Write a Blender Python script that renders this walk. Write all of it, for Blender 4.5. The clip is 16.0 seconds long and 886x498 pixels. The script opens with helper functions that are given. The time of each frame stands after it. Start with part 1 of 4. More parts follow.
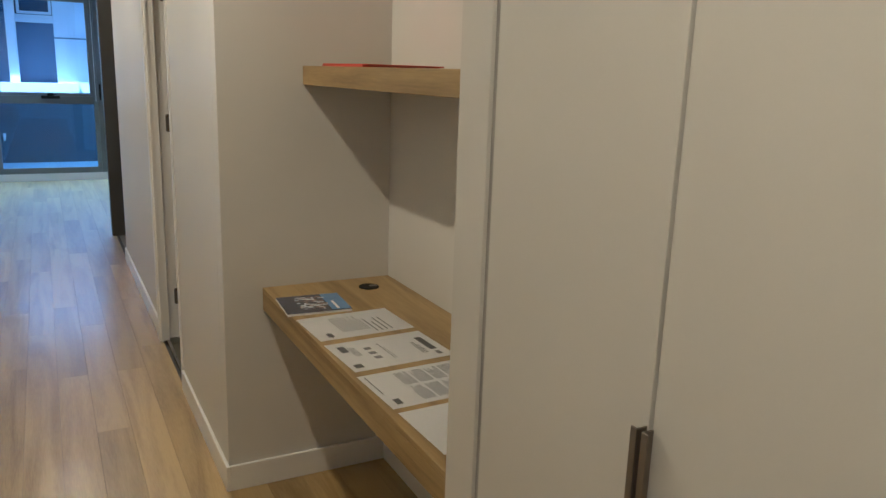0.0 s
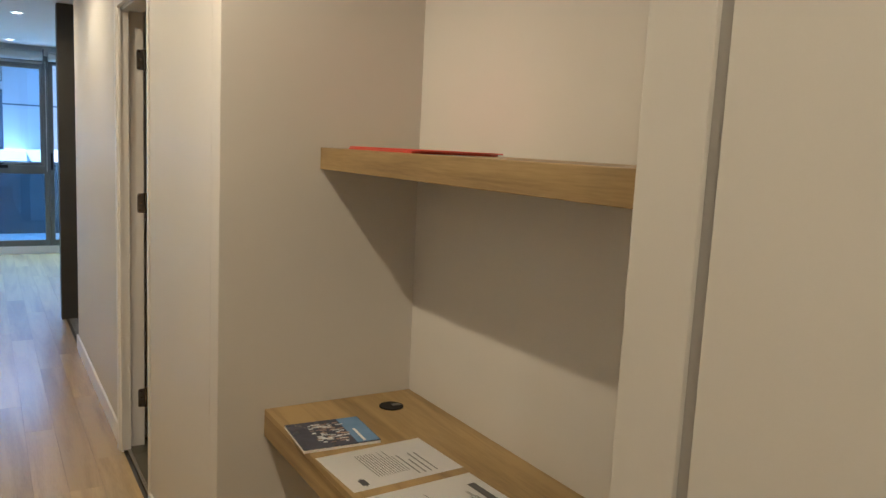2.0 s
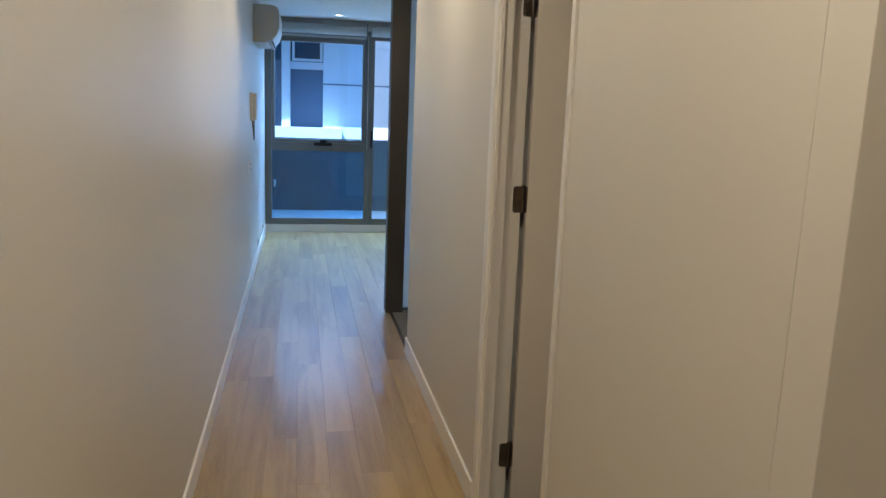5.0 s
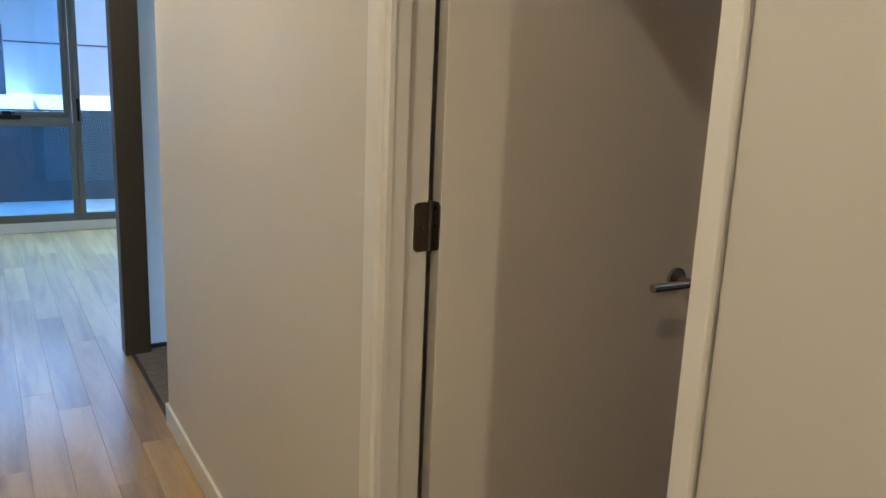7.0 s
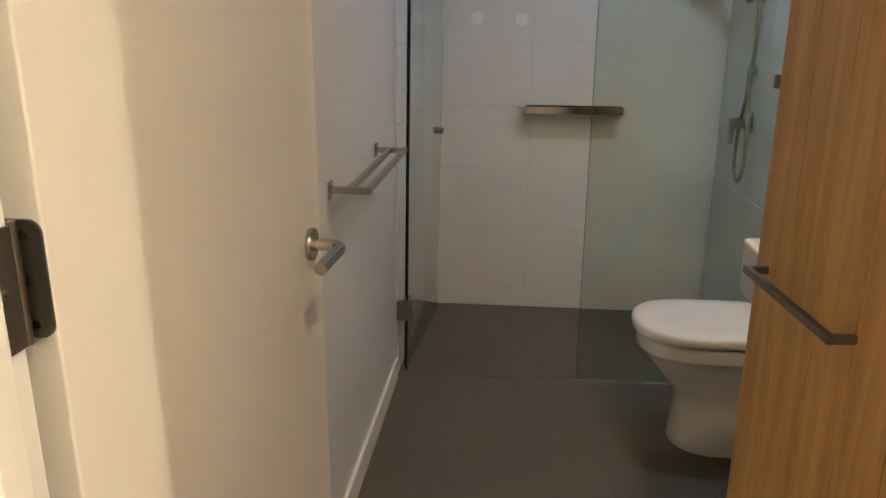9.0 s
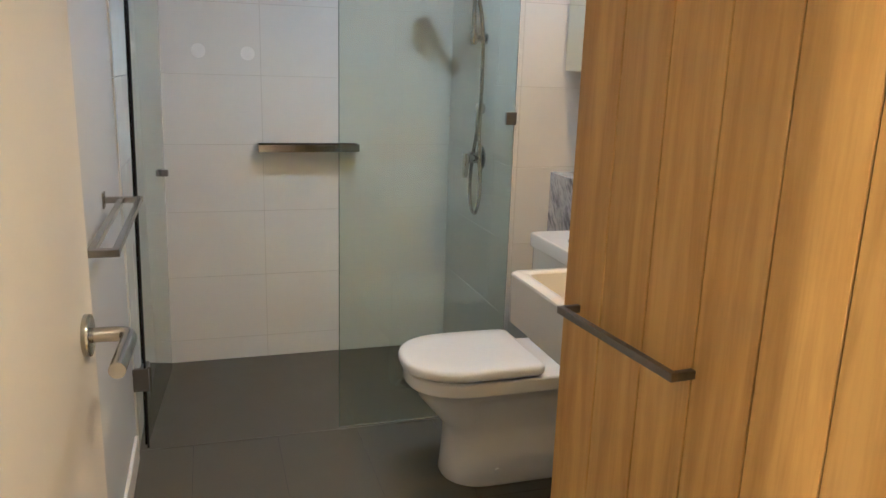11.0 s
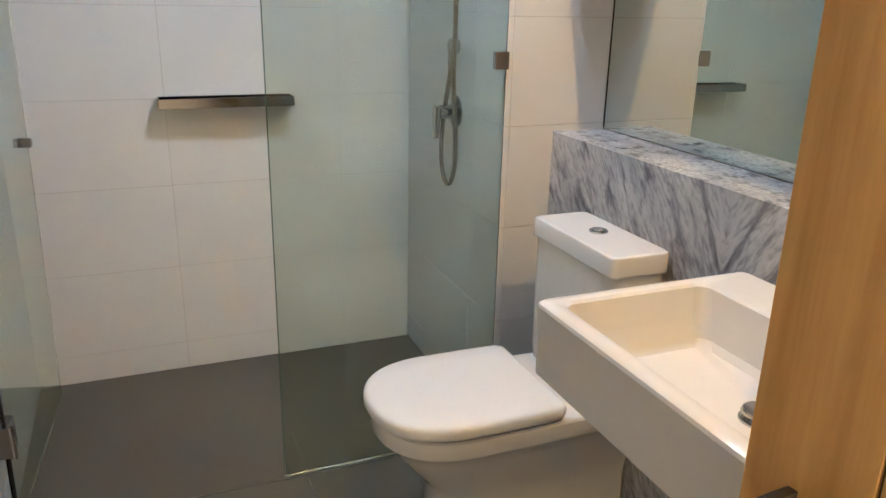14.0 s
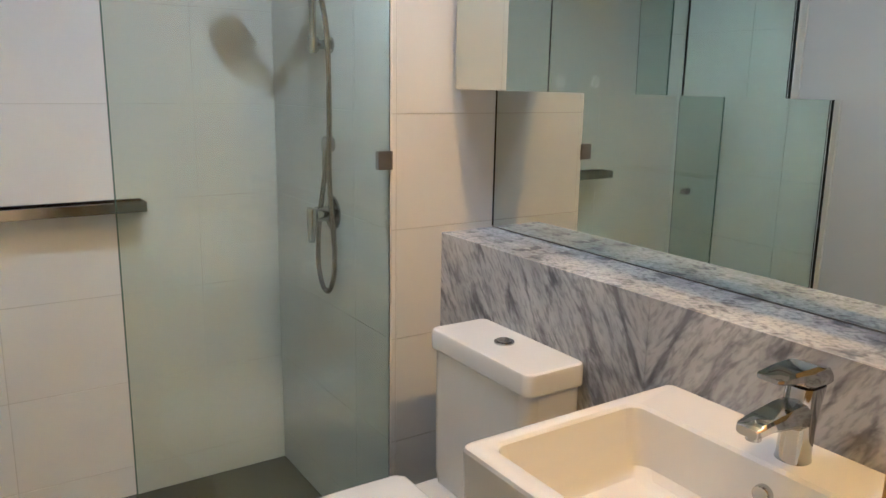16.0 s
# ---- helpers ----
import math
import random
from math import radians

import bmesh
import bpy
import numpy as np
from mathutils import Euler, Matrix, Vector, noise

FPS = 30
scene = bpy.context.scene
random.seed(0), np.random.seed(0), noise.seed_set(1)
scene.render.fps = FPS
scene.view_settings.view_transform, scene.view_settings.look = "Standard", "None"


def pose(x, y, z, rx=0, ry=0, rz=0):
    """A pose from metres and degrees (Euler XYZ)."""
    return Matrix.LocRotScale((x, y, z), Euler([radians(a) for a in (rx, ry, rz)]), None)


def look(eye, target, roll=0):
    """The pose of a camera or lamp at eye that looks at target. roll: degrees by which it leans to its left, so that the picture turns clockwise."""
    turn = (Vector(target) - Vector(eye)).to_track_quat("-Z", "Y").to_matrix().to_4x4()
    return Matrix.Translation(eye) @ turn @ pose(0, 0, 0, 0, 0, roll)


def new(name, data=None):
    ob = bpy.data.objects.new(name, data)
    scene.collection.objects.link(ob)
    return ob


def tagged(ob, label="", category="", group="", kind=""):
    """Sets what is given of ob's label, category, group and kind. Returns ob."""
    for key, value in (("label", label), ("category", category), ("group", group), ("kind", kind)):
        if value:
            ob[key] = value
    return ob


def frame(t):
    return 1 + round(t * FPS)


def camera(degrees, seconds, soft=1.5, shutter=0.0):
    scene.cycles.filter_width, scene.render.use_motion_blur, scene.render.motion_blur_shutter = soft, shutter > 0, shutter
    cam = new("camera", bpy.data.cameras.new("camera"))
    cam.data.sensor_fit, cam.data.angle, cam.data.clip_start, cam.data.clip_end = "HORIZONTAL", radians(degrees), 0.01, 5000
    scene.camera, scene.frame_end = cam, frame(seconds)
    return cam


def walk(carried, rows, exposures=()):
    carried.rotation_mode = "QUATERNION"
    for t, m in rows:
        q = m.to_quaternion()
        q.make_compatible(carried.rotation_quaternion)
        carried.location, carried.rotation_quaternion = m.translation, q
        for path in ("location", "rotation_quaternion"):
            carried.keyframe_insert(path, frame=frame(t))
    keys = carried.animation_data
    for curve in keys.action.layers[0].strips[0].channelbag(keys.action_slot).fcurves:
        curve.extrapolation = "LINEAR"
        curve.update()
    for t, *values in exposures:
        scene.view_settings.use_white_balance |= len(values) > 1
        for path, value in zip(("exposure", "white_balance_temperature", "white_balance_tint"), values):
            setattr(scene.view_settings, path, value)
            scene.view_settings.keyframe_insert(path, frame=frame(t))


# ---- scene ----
cam = camera(60.7, 16.0)
PATH = [
    (0, (-0.497, -2.524, 1.491), (0.414, -0.802, 1.04), 1.9),
    (0.5, (-0.568, -2.32, 1.484), (0.394, -0.677, 0.873), 1.1),
    (1, (-0.608, -2.189, 1.464), (0.522, -0.667, 0.826), 2.2),
    (1.5, (-0.589, -2.109, 1.491), (0.531, -0.523, 1.011), 2.4),
    (2, (-0.54, -2.045, 1.519), (0.494, -0.354, 1.253), 2.8),
    (2.5, (-0.501, -1.985, 1.52), (0.301, -0.165, 1.306), 3.0),
    (3, (-0.483, -1.876, 1.504), (0.027, 0.039, 1.229), 2.5),
    (3.5, (-0.529, -1.631, 1.502), (-0.186, 0.315, 1.196), 1.7),
    (3.7, (-0.552, -1.52, 1.507), (-0.24, 0.43, 1.193), 1.5),
    (5.8, (-0.669, -0.28, 1.461), (-0.182, 1.622, 1.076), 2.0),
    (6, (-0.655, -0.135, 1.458), (-0.119, 1.752, 1.066), 1.6),
    (6.5, (-0.601, 0.199, 1.458), (0.123, 2.019, 1.055), 2.0),
    (7, (-0.594, 0.53, 1.442), (0.428, 2.199, 1.029), 2.4),
    (7.5, (-0.508, 0.794, 1.399), (0.769, 2.281, 1.005), 0.2),
    (8, (-0.387, 1.03, 1.395), (1.171, 2.214, 0.983), -0.2),
    (8.5, (-0.354, 1.234, 1.383), (1.475, 1.873, 0.886), -0.1),
    (9, (-0.379, 1.375, 1.374), (1.531, 1.552, 0.805), 0.4),
    (9.5, (-0.349, 1.395, 1.367), (1.559, 1.253, 0.786), 1.9),
    (10, (-0.262, 1.413, 1.373), (1.622, 1.059, 0.802), 2.2),
    (10.2, (-0.247, 1.444, 1.37), (1.624, 1.014, 0.808), 1.8),
    (12.3, (-0.088, 1.567, 1.391), (1.757, 0.915, 0.977), 2.4),
    (12.5, (-0.034, 1.516, 1.377), (1.833, 0.964, 0.921), 2.2),
    (13, (0.141, 1.478, 1.378), (1.993, 0.975, 0.815), 0.0),
    (13.5, (0.349, 1.459, 1.367), (2.136, 0.794, 0.764), 0.1),
    (14, (0.519, 1.402, 1.356), (2.273, 0.68, 0.721), 1.3),
    (14.5, (0.638, 1.362, 1.349), (2.351, 0.587, 0.668), 0.9),
    (15, (0.723, 1.392, 1.345), (2.343, 0.46, 0.632), 1.3),
    (15.5, (0.75, 1.398, 1.348), (2.336, 0.368, 0.697), 1.6),
    (16, (0.745, 1.384, 1.384), (2.377, 0.309, 0.957), 1.0),
]
EXPOSURE = [(0, 1.4, 4400, 8), (0.5, 1.65, 4650, 10), (1, 2.1, 4650, 10), (1.5, 1.9, 4750, 10), (2, 1.55, 4700, 10), (2.5, 1.35, 4750, 10), (3.5, 1.25, 4750, 10), (6, 1.2, 4650, 9), (7, 1.45, 4750, 9), (7.5, 1.75, 4900, 10), (8, 2.4, 4800, 10),
            (9, 3.05, 4800, 10), (10, 3.5, 4850, 10), (12.5, 3.7, 4350, 4), (13.5, 3.9, 4500, 8), (14.5, 3.85, 4700, 10), (16, 3.75, 4800, 10)]
walk(cam, [(t, look(eye, target, roll)) for t, eye, target, roll in PATH], EXPOSURE)

# ---------------------------------------------------------------- world and sun
world = bpy.data.worlds.new("sky")
scene.world = world
world.use_nodes = True
wn = world.node_tree.nodes
sky = wn.new("ShaderNodeTexSky")
sky.sky_type, sky.sun_disc = "NISHITA", False
sky.sun_elevation, sky.sun_rotation = radians(48), radians(215)
world.node_tree.links.new(sky.outputs[0], wn["Background"].inputs[0])
wn["Background"].inputs[1].default_value = 0.15

sun = new("sun", bpy.data.lights.new("sun", "SUN"))
sun.data.energy, sun.data.angle, sun.data.color = 5.0, radians(0.5), (1.0, 0.95, 0.88)
sun.matrix_world = look((0, 0, 0), (0.42, 0.58, -0.8))

WARM = (1.0, 0.69, 0.34)
COOL = (0.52, 0.75, 1.0)


def spot(x, y, z, watts, angle=118, blend=0.75, color=WARM, radius=0.02):
    lamp = new("downlight_lamp", bpy.data.lights.new("downlight_lamp", "SPOT"))
    lamp.data.energy, lamp.data.spot_size, lamp.data.spot_blend = watts, radians(angle), blend
    lamp.data.color, lamp.data.shadow_soft_size = color, radius
    lamp.matrix_world = look((x, y, z), (x, y + 0.0001, 0))
    return lamp


CEIL, BATH_CEIL = 2.47, 2.40
HALL_LAMPS = [(-0.49, -2.4), (-0.49, -0.26), (-0.49, 1.05), (-0.49, 2.50), (-0.49, 3.95)]
HALL_WATTS = [20, 20, 8.5, 14, 17]
LIVING_LAMPS = [(-0.26, 5.45), (-0.25, 7.8)]
BATH_LAMPS = [(2.21, 0.75), (1.05, 0.42)]                     # a cool white lamp over the toilet, a warm one over the basin
BATH_LIGHT = [(2.8, (1.0, 0.90, 0.79)), (4.6, (1.0, 0.53, 0.125))]
for (x, y), watts in zip(HALL_LAMPS, HALL_WATTS):
    spot(x, y, CEIL - 0.012, watts, angle=165, blend=0.6)
for x, y in LIVING_LAMPS:
    spot(x, y, CEIL - 0.012, 4)
for (x, y), (watts, tone) in zip(BATH_LAMPS, BATH_LIGHT):
    spot(x, y, BATH_CEIL - 0.012, watts, angle=150, blend=0.6, color=tone)
skylight = new("window_daylight", bpy.data.lights.new("window_daylight", "AREA"))
skylight.data.shape, skylight.data.size, skylight.data.size_y = "RECTANGLE", 4.0, 0.6
skylight.data.energy, skylight.data.color = 105, COOL
skylight.matrix_world = look((1.0, 8.85, 2.75), (1.0, 6.9, 0.9))

# ---------------------------------------------------------------- materials


def mat(name, color, rough=0.5, metal=0.0, spec=0.5, vary=0.06, scale=3.0, bump=0.0, bscale=60.0, coat=0.0, stretch=(1, 1, 1), rvary=0.0, island=0.0):
    """Principled with colour variation at two scales, fine relief and a little wear in the gloss."""
    m = bpy.data.materials.new(name)
    m.use_nodes = True
    n, l = m.node_tree.nodes, m.node_tree.links
    p = n["Principled BSDF"]
    p.inputs["Roughness"].default_value, p.inputs["Metallic"].default_value = rough, metal
    p.inputs["Specular IOR Level"].default_value, p.inputs["Coat Weight"].default_value = spec, coat
    tc, mp = n.new("ShaderNodeTexCoord"), n.new("ShaderNodeMapping")
    mp.inputs["Scale"].default_value = stretch
    l.new(tc.outputs["Object"], mp.inputs["Vector"])
    big, fine = n.new("ShaderNodeTexNoise"), n.new("ShaderNodeTexNoise")
    big.inputs["Scale"].default_value, big.inputs["Detail"].default_value = scale, 4
    fine.inputs["Scale"].default_value, fine.inputs["Detail"].default_value = bscale, 3
    l.new(mp.outputs[0], big.inputs["Vector"]), l.new(mp.outputs[0], fine.inputs["Vector"])
    add = n.new("ShaderNodeMath")
    add.operation = "MULTIPLY_ADD"
    add.inputs[1].default_value = 0.35
    l.new(fine.outputs[0], add.inputs[0]), l.new(big.outputs[0], add.inputs[2])
    ramp = n.new("ShaderNodeMapRange")
    ramp.inputs["From Min"].default_value, ramp.inputs["From Max"].default_value = 0.4, 1.0
    ramp.inputs["To Min"].default_value, ramp.inputs["To Max"].default_value = 1 - vary, 1 + vary
    l.new(add.outputs[0], ramp.inputs["Value"])
    mul = n.new("ShaderNodeVectorMath")
    mul.operation = "MULTIPLY"
    mul.inputs[0].default_value = color
    l.new(ramp.outputs[0], mul.inputs[1])
    l.new(mul.outputs[0], p.inputs["Base Color"])
    if rvary:
        rr = n.new("ShaderNodeMapRange")
        rr.inputs["From Min"].default_value, rr.inputs["From Max"].default_value = 0.3, 0.7
        rr.inputs["To Min"].default_value, rr.inputs["To Max"].default_value = max(0.02, rough - rvary), rough + rvary
        l.new(big.outputs[0], rr.inputs["Value"]), l.new(rr.outputs[0], p.inputs["Roughness"])
    if bump:
        b = n.new("ShaderNodeBump")
        b.inputs["Strength"].default_value, b.inputs["Distance"].default_value = bump, 0.002
        l.new(fine.outputs[0], b.inputs["Height"]), l.new(b.outputs[0], p.inputs["Normal"])
    return m


def wood(name, dark, light, grain_axis="Y", rough=0.35, per_piece=0.0, coat=0.0, ring=14.0, fine=90.0, tint=(1, 1, 1)):
    """Timber: long stretched noise for the grain, wavy cathedral figure, pores, and a tone of its own for each piece."""
    m = bpy.data.materials.new(name)
    m.use_nodes = True
    n, l = m.node_tree.nodes, m.node_tree.links
    p = n["Principled BSDF"]
    p.inputs["Roughness"].default_value, p.inputs["Coat Weight"].default_value = rough, coat
    p.inputs["Coat Roughness"].default_value = 0.19
    tc, mp = n.new("ShaderNodeTexCoord"), n.new("ShaderNodeMapping")
    s = {"X": (0.07, 1, 1), "Y": (1, 0.07, 1), "Z": (1, 1, 0.07)}[grain_axis]
    mp.inputs["Scale"].default_value = s
    oi, shift = n.new("ShaderNodeObjectInfo"), n.new("ShaderNodeVectorMath")
    shift.operation = "MULTIPLY_ADD"
    shift.inputs[1].default_value = (37.0, 11.0, 23.0)
    l.new(oi.outputs["Random"], shift.inputs[0]), l.new(tc.outputs["Object"], shift.inputs[2])
    l.new(shift.outputs[0], mp.inputs["Vector"])
    warp, figure, pores = n.new("ShaderNodeTexNoise"), n.new("ShaderNodeTexNoise"), n.new("ShaderNodeTexNoise")
    warp.inputs["Scale"].default_value, warp.inputs["Detail"].default_value = ring * 0.5, 2
    figure.inputs["Scale"].default_value, figure.inputs["Detail"].default_value, figure.inputs["Distortion"].default_value = ring, 5, 1.2
    pores.inputs["Scale"].default_value, pores.inputs["Detail"].default_value = fine * 2.5, 4
    for t in (warp, figure, pores):
        l.new(mp.outputs[0], t.inputs["Vector"])
    a, b = n.new("ShaderNodeMath"), n.new("ShaderNodeMath")
    a.operation = b.operation = "MULTIPLY_ADD"
    a.inputs[1].default_value, b.inputs[1].default_value = 0.45, 0.30
    l.new(warp.outputs[0], a.inputs[0]), l.new(figure.outputs[0], a.inputs[2])
    l.new(pores.outputs[0], b.inputs[0]), l.new(a.outputs[0], b.inputs[2])
    ramp = n.new("ShaderNodeValToRGB")
    ramp.color_ramp.elements[0].position, ramp.color_ramp.elements[0].color = 0.58, (*dark, 1)
    ramp.color_ramp.elements[1].position, ramp.color_ramp.elements[1].color = 1.08, (*light, 1)
    l.new(b.outputs[0], ramp.inputs[0])
    tone = n.new("ShaderNodeMapRange")
    tone.inputs["To Min"].default_value, tone.inputs["To Max"].default_value = 1 - per_piece, 1 + per_piece
    l.new(oi.outputs["Random"], tone.inputs["Value"])
    mul = n.new("ShaderNodeVectorMath")
    mul.operation = "MULTIPLY"
    l.new(ramp.outputs[0], mul.inputs[0]), l.new(tone.outputs[0], mul.inputs[1])
    l.new(mul.outputs[0], p.inputs["Base Color"])
    bp = n.new("ShaderNodeBump")
    bp.inputs["Strength"].default_value, bp.inputs["Distance"].default_value = 0.06, 0.0006
    l.new(pores.outputs[0], bp.inputs["Height"]), l.new(bp.outputs[0], p.inputs["Normal"])
    return m


def marble(name):
    """Grey clouds and fine dark streaks on a slant, book-matched about the joint of the two slabs."""
    m = bpy.data.materials.new(name)
    m.use_nodes = True
    n, l = m.node_tree.nodes, m.node_tree.links
    p = n["Principled BSDF"]
    p.inputs["Roughness"].default_value = 0.16
    tc, fold = n.new("ShaderNodeTexCoord"), n.new("ShaderNodeVectorMath")
    fold.operation = "ABSOLUTE"
    rot, mp = n.new("ShaderNodeMapping"), n.new("ShaderNodeMapping")
    rot.inputs["Rotation"].default_value, mp.inputs["Scale"].default_value = (0, radians(-36), 0), (1.0, 1.0, 0.30)
    l.new(tc.outputs["Object"], fold.inputs[0]), l.new(fold.outputs[0], rot.inputs["Vector"]), l.new(rot.outputs[0], mp.inputs["Vector"])

    def ramp(scale, detail, distort, lo, hi, c0, c1):
        t, r = n.new("ShaderNodeTexNoise"), n.new("ShaderNodeValToRGB")
        t.inputs["Scale"].default_value, t.inputs["Detail"].default_value, t.inputs["Distortion"].default_value = scale, detail, distort
        r.color_ramp.elements[0].position, r.color_ramp.elements[0].color = lo, (*c0, 1)
        r.color_ramp.elements[1].position, r.color_ramp.elements[1].color = hi, (*c1, 1)
        l.new(mp.outputs[0], t.inputs["Vector"]), l.new(t.outputs[0], r.inputs[0])
        return r.outputs[0]

    def times(a, b):
        v = n.new("ShaderNodeVectorMath")
        v.operation = "MULTIPLY"
        l.new(a, v.inputs[0]), l.new(b, v.inputs[1])
        return v.outputs[0]

    cloud = ramp(9, 7, 0.5, 0.30, 0.66, (0.36, 0.365, 0.385), (0.62, 0.615, 0.61))
    streak = ramp(32, 10, 0.8, 0.34, 0.50, (0.42, 0.42, 0.45), (1, 1, 1))
    fine = ramp(120, 6, 0.3, 0.34, 0.54, (0.66, 0.66, 0.67), (1.0, 1.0, 1.0))
    l.new(times(times(cloud, streak), fine), p.inputs["Base Color"])
    return m


def glass(name, color, rough=0.0, ior=1.45):
    m = bpy.data.materials.new(name)
    m.use_nodes = True
    p = m.node_tree.nodes["Principled BSDF"]
    p.inputs["Base Color"].default_value = (*color, 1)
    p.inputs["Transmission Weight"].default_value, p.inputs["Roughness"].default_value, p.inputs["IOR"].default_value = 1, rough, ior
    return m


def frosted(name):
    m = bpy.data.materials.new(name)
    m.use_nodes = True
    n, l = m.node_tree.nodes, m.node_tree.links
    t, mix = n.new("ShaderNodeBsdfTranslucent"), n.new("ShaderNodeMixShader")
    t.inputs[0].default_value = (0.86, 0.9, 0.92, 1)
    p = n["Principled BSDF"]
    p.inputs["Base Color"].default_value, p.inputs["Roughness"].default_value = (0.8, 0.83, 0.85, 1), 0.4
    mix.inputs[0].default_value = 0.65
    l.new(p.outputs[0], mix.inputs[1]), l.new(t.outputs[0], mix.inputs[2])
    l.new(mix.outputs[0], n["Material Output"].inputs[0])
    return m


def glow(name, color, strength):
    m = bpy.data.materials.new(name)
    m.use_nodes = True
    p = m.node_tree.nodes["Principled BSDF"]
    p.inputs["Base Color"].default_value = (0.8, 0.8, 0.8, 1)
    p.inputs["Emission Color"].default_value, p.inputs["Emission Strength"].default_value = (*color, 1), strength
    return m


PAINT = mat("wall_paint", (0.62, 0.595, 0.55), rough=0.42, spec=0.35, vary=0.018, scale=1.3, bump=0.10, bscale=320)
BATHP = mat("bathroom_wall_paint", (0.60, 0.61, 0.615), rough=0.40, spec=0.35, vary=0.018, scale=1.3, bump=0.10, bscale=320)
CEILP = mat("ceiling_paint", (0.80, 0.79, 0.77), rough=0.8, vary=0.02, scale=1.5, bump=0.06, bscale=260)
TRIM = mat("trim_gloss_paint", (0.76, 0.74, 0.70), rough=0.28, vary=0.02, scale=4, bump=0.03, bscale=120)
DOORP = mat("door_paint", (0.74, 0.70, 0.63), rough=0.33, vary=0.025, scale=2, bump=0.08, bscale=200)
CABP = mat("cupboard_laminate", (0.55, 0.53, 0.49), rough=0.33, vary=0.02, scale=1.6, bump=0.06, bscale=240)
GAPSHADE = mat("gap_shade_grey", (0.33, 0.32, 0.30), rough=0.5, vary=0.05)
BOARD = wood("oak_floorboard", (0.225, 0.140, 0.037), (0.44, 0.305, 0.106), "Y", rough=0.46, per_piece=0.12, coat=0.8, ring=10)
OAKV = wood("oak_veneer_shelf", (0.150, 0.094, 0.029), (0.36, 0.25, 0.094), "Y", rough=0.42, per_piece=0.0, ring=16)
TIMBER = wood("honey_timber_board", (0.34, 0.185, 0.041), (0.52, 0.315, 0.086), "Z", rough=0.40, per_piece=0.09, ring=22)
TIMBERD = mat("timber_groove", (0.11, 0.055, 0.018), rough=0.6, vary=0.1)
TILE = mat("white_wall_tile", (0.66, 0.655, 0.63), rough=0.22, vary=0.02, scale=2.5, bump=0.05, bscale=30, rvary=0.05)
GROUT = mat("wall_grout", (0.50, 0.49, 0.455), rough=0.9, vary=0.12, scale=9, bump=0.3, bscale=300)
FTILE = mat("grey_floor_tile", (0.096, 0.088, 0.064), rough=0.42, vary=0.12, scale=3.5, bump=0.12, bscale=140, rvary=0.08)
FGROUT = mat("floor_grout", (0.085, 0.08, 0.075), rough=0.95, vary=0.15, scale=12, bump=0.3, bscale=300)
PORC = mat("white_porcelain", (0.73, 0.715, 0.685), rough=0.06, vary=0.008, scale=3, coat=0.3)
SEATP = mat("white_seat_plastic", (0.77, 0.77, 0.76), rough=0.12, vary=0.008, scale=3)
CHROME = mat("polished_chrome", (0.53, 0.54, 0.54), rough=0.06, metal=1.0, vary=0.03, scale=20, rvary=0.02)
STEEL = mat("brushed_steel", (0.42, 0.395, 0.36), rough=0.24, metal=1.0, vary=0.08, scale=30, stretch=(1, 1, 12), bump=0.04, bscale=200)
BRONZE = mat("bronze_anodised", (0.25, 0.215, 0.18), rough=0.35, metal=0.8, vary=0.06, scale=12)
DARKMETAL = mat("dark_satin_metal", (0.20, 0.185, 0.17), rough=0.32, metal=0.9, vary=0.08, scale=12)
BLACK = mat("black_rubber", (0.010, 0.010, 0.010), rough=0.7, spec=0.2, vary=0.1)
MARBLE = marble("grey_veined_marble")
MIRROR = mat("mirror_silver", (0.68, 0.73, 0.70), rough=0.005, metal=1.0, vary=0.0)
SGLASS = glass("green_shower_glass", (0.755, 0.835, 0.77))
BLUEGLASS = glass("blue_tinted_window_glass", (0.52, 0.75, 1.0))
EDGEG = mat("polished_glass_edge", (0.07, 0.125, 0.10), rough=0.12, vary=0.05)
WGLASS = glass("window_glass", (0.93, 0.97, 0.98))
FROST = frosted("frosted_pane")
ALU = mat("grey_window_aluminium", (0.17, 0.175, 0.17), rough=0.42, metal=0.35, vary=0.04, scale=6)
DARKFRAME = mat("charcoal_frame", (0.055, 0.052, 0.048), rough=0.45, metal=0.1, vary=0.06, scale=5)
CARPET = mat("grey_carpet", (0.16, 0.15, 0.14), rough=0.95, vary=0.25, scale=25, bump=0.8, bscale=420)
PAPER = mat("printer_paper", (0.95, 0.95, 0.94), rough=0.7, vary=0.01, bump=0.04, bscale=90)
INK = mat("black_ink", (0.10, 0.10, 0.10), rough=0.7, vary=0.1)
INKG = mat("grey_ink", (0.24, 0.24, 0.25), rough=0.7, vary=0.15, scale=60)
ORANGE = mat("orange_card", (0.52, 0.05, 0.022), rough=0.45, vary=0.05)
COVER = mat("brochure_navy", (0.05, 0.055, 0.085), rough=0.25, vary=0.2, scale=30)
COVERSKY = mat("brochure_sky_blue", (0.13, 0.24, 0.44), rough=0.25, vary=0.15, scale=14)
COVERWHITE = mat("brochure_white", (0.72, 0.74, 0.76), rough=0.25, vary=0.2, scale=50)
COVERTAN = mat("brochure_tan", (0.36, 0.27, 0.22), rough=0.25, vary=0.2, scale=50)
# Chrome coloured dark to stand in for the dark surroundings the tray reflects.
TRAYM = mat("dark_reflecting_chrome", (0.34, 0.33, 0.32), rough=0.14, metal=1.0, vary=0.15, scale=18, rvary=0.06)
PATCH = mat("white_adhesive_patch", (0.76, 0.755, 0.735), rough=0.6, vary=0.04, scale=40)
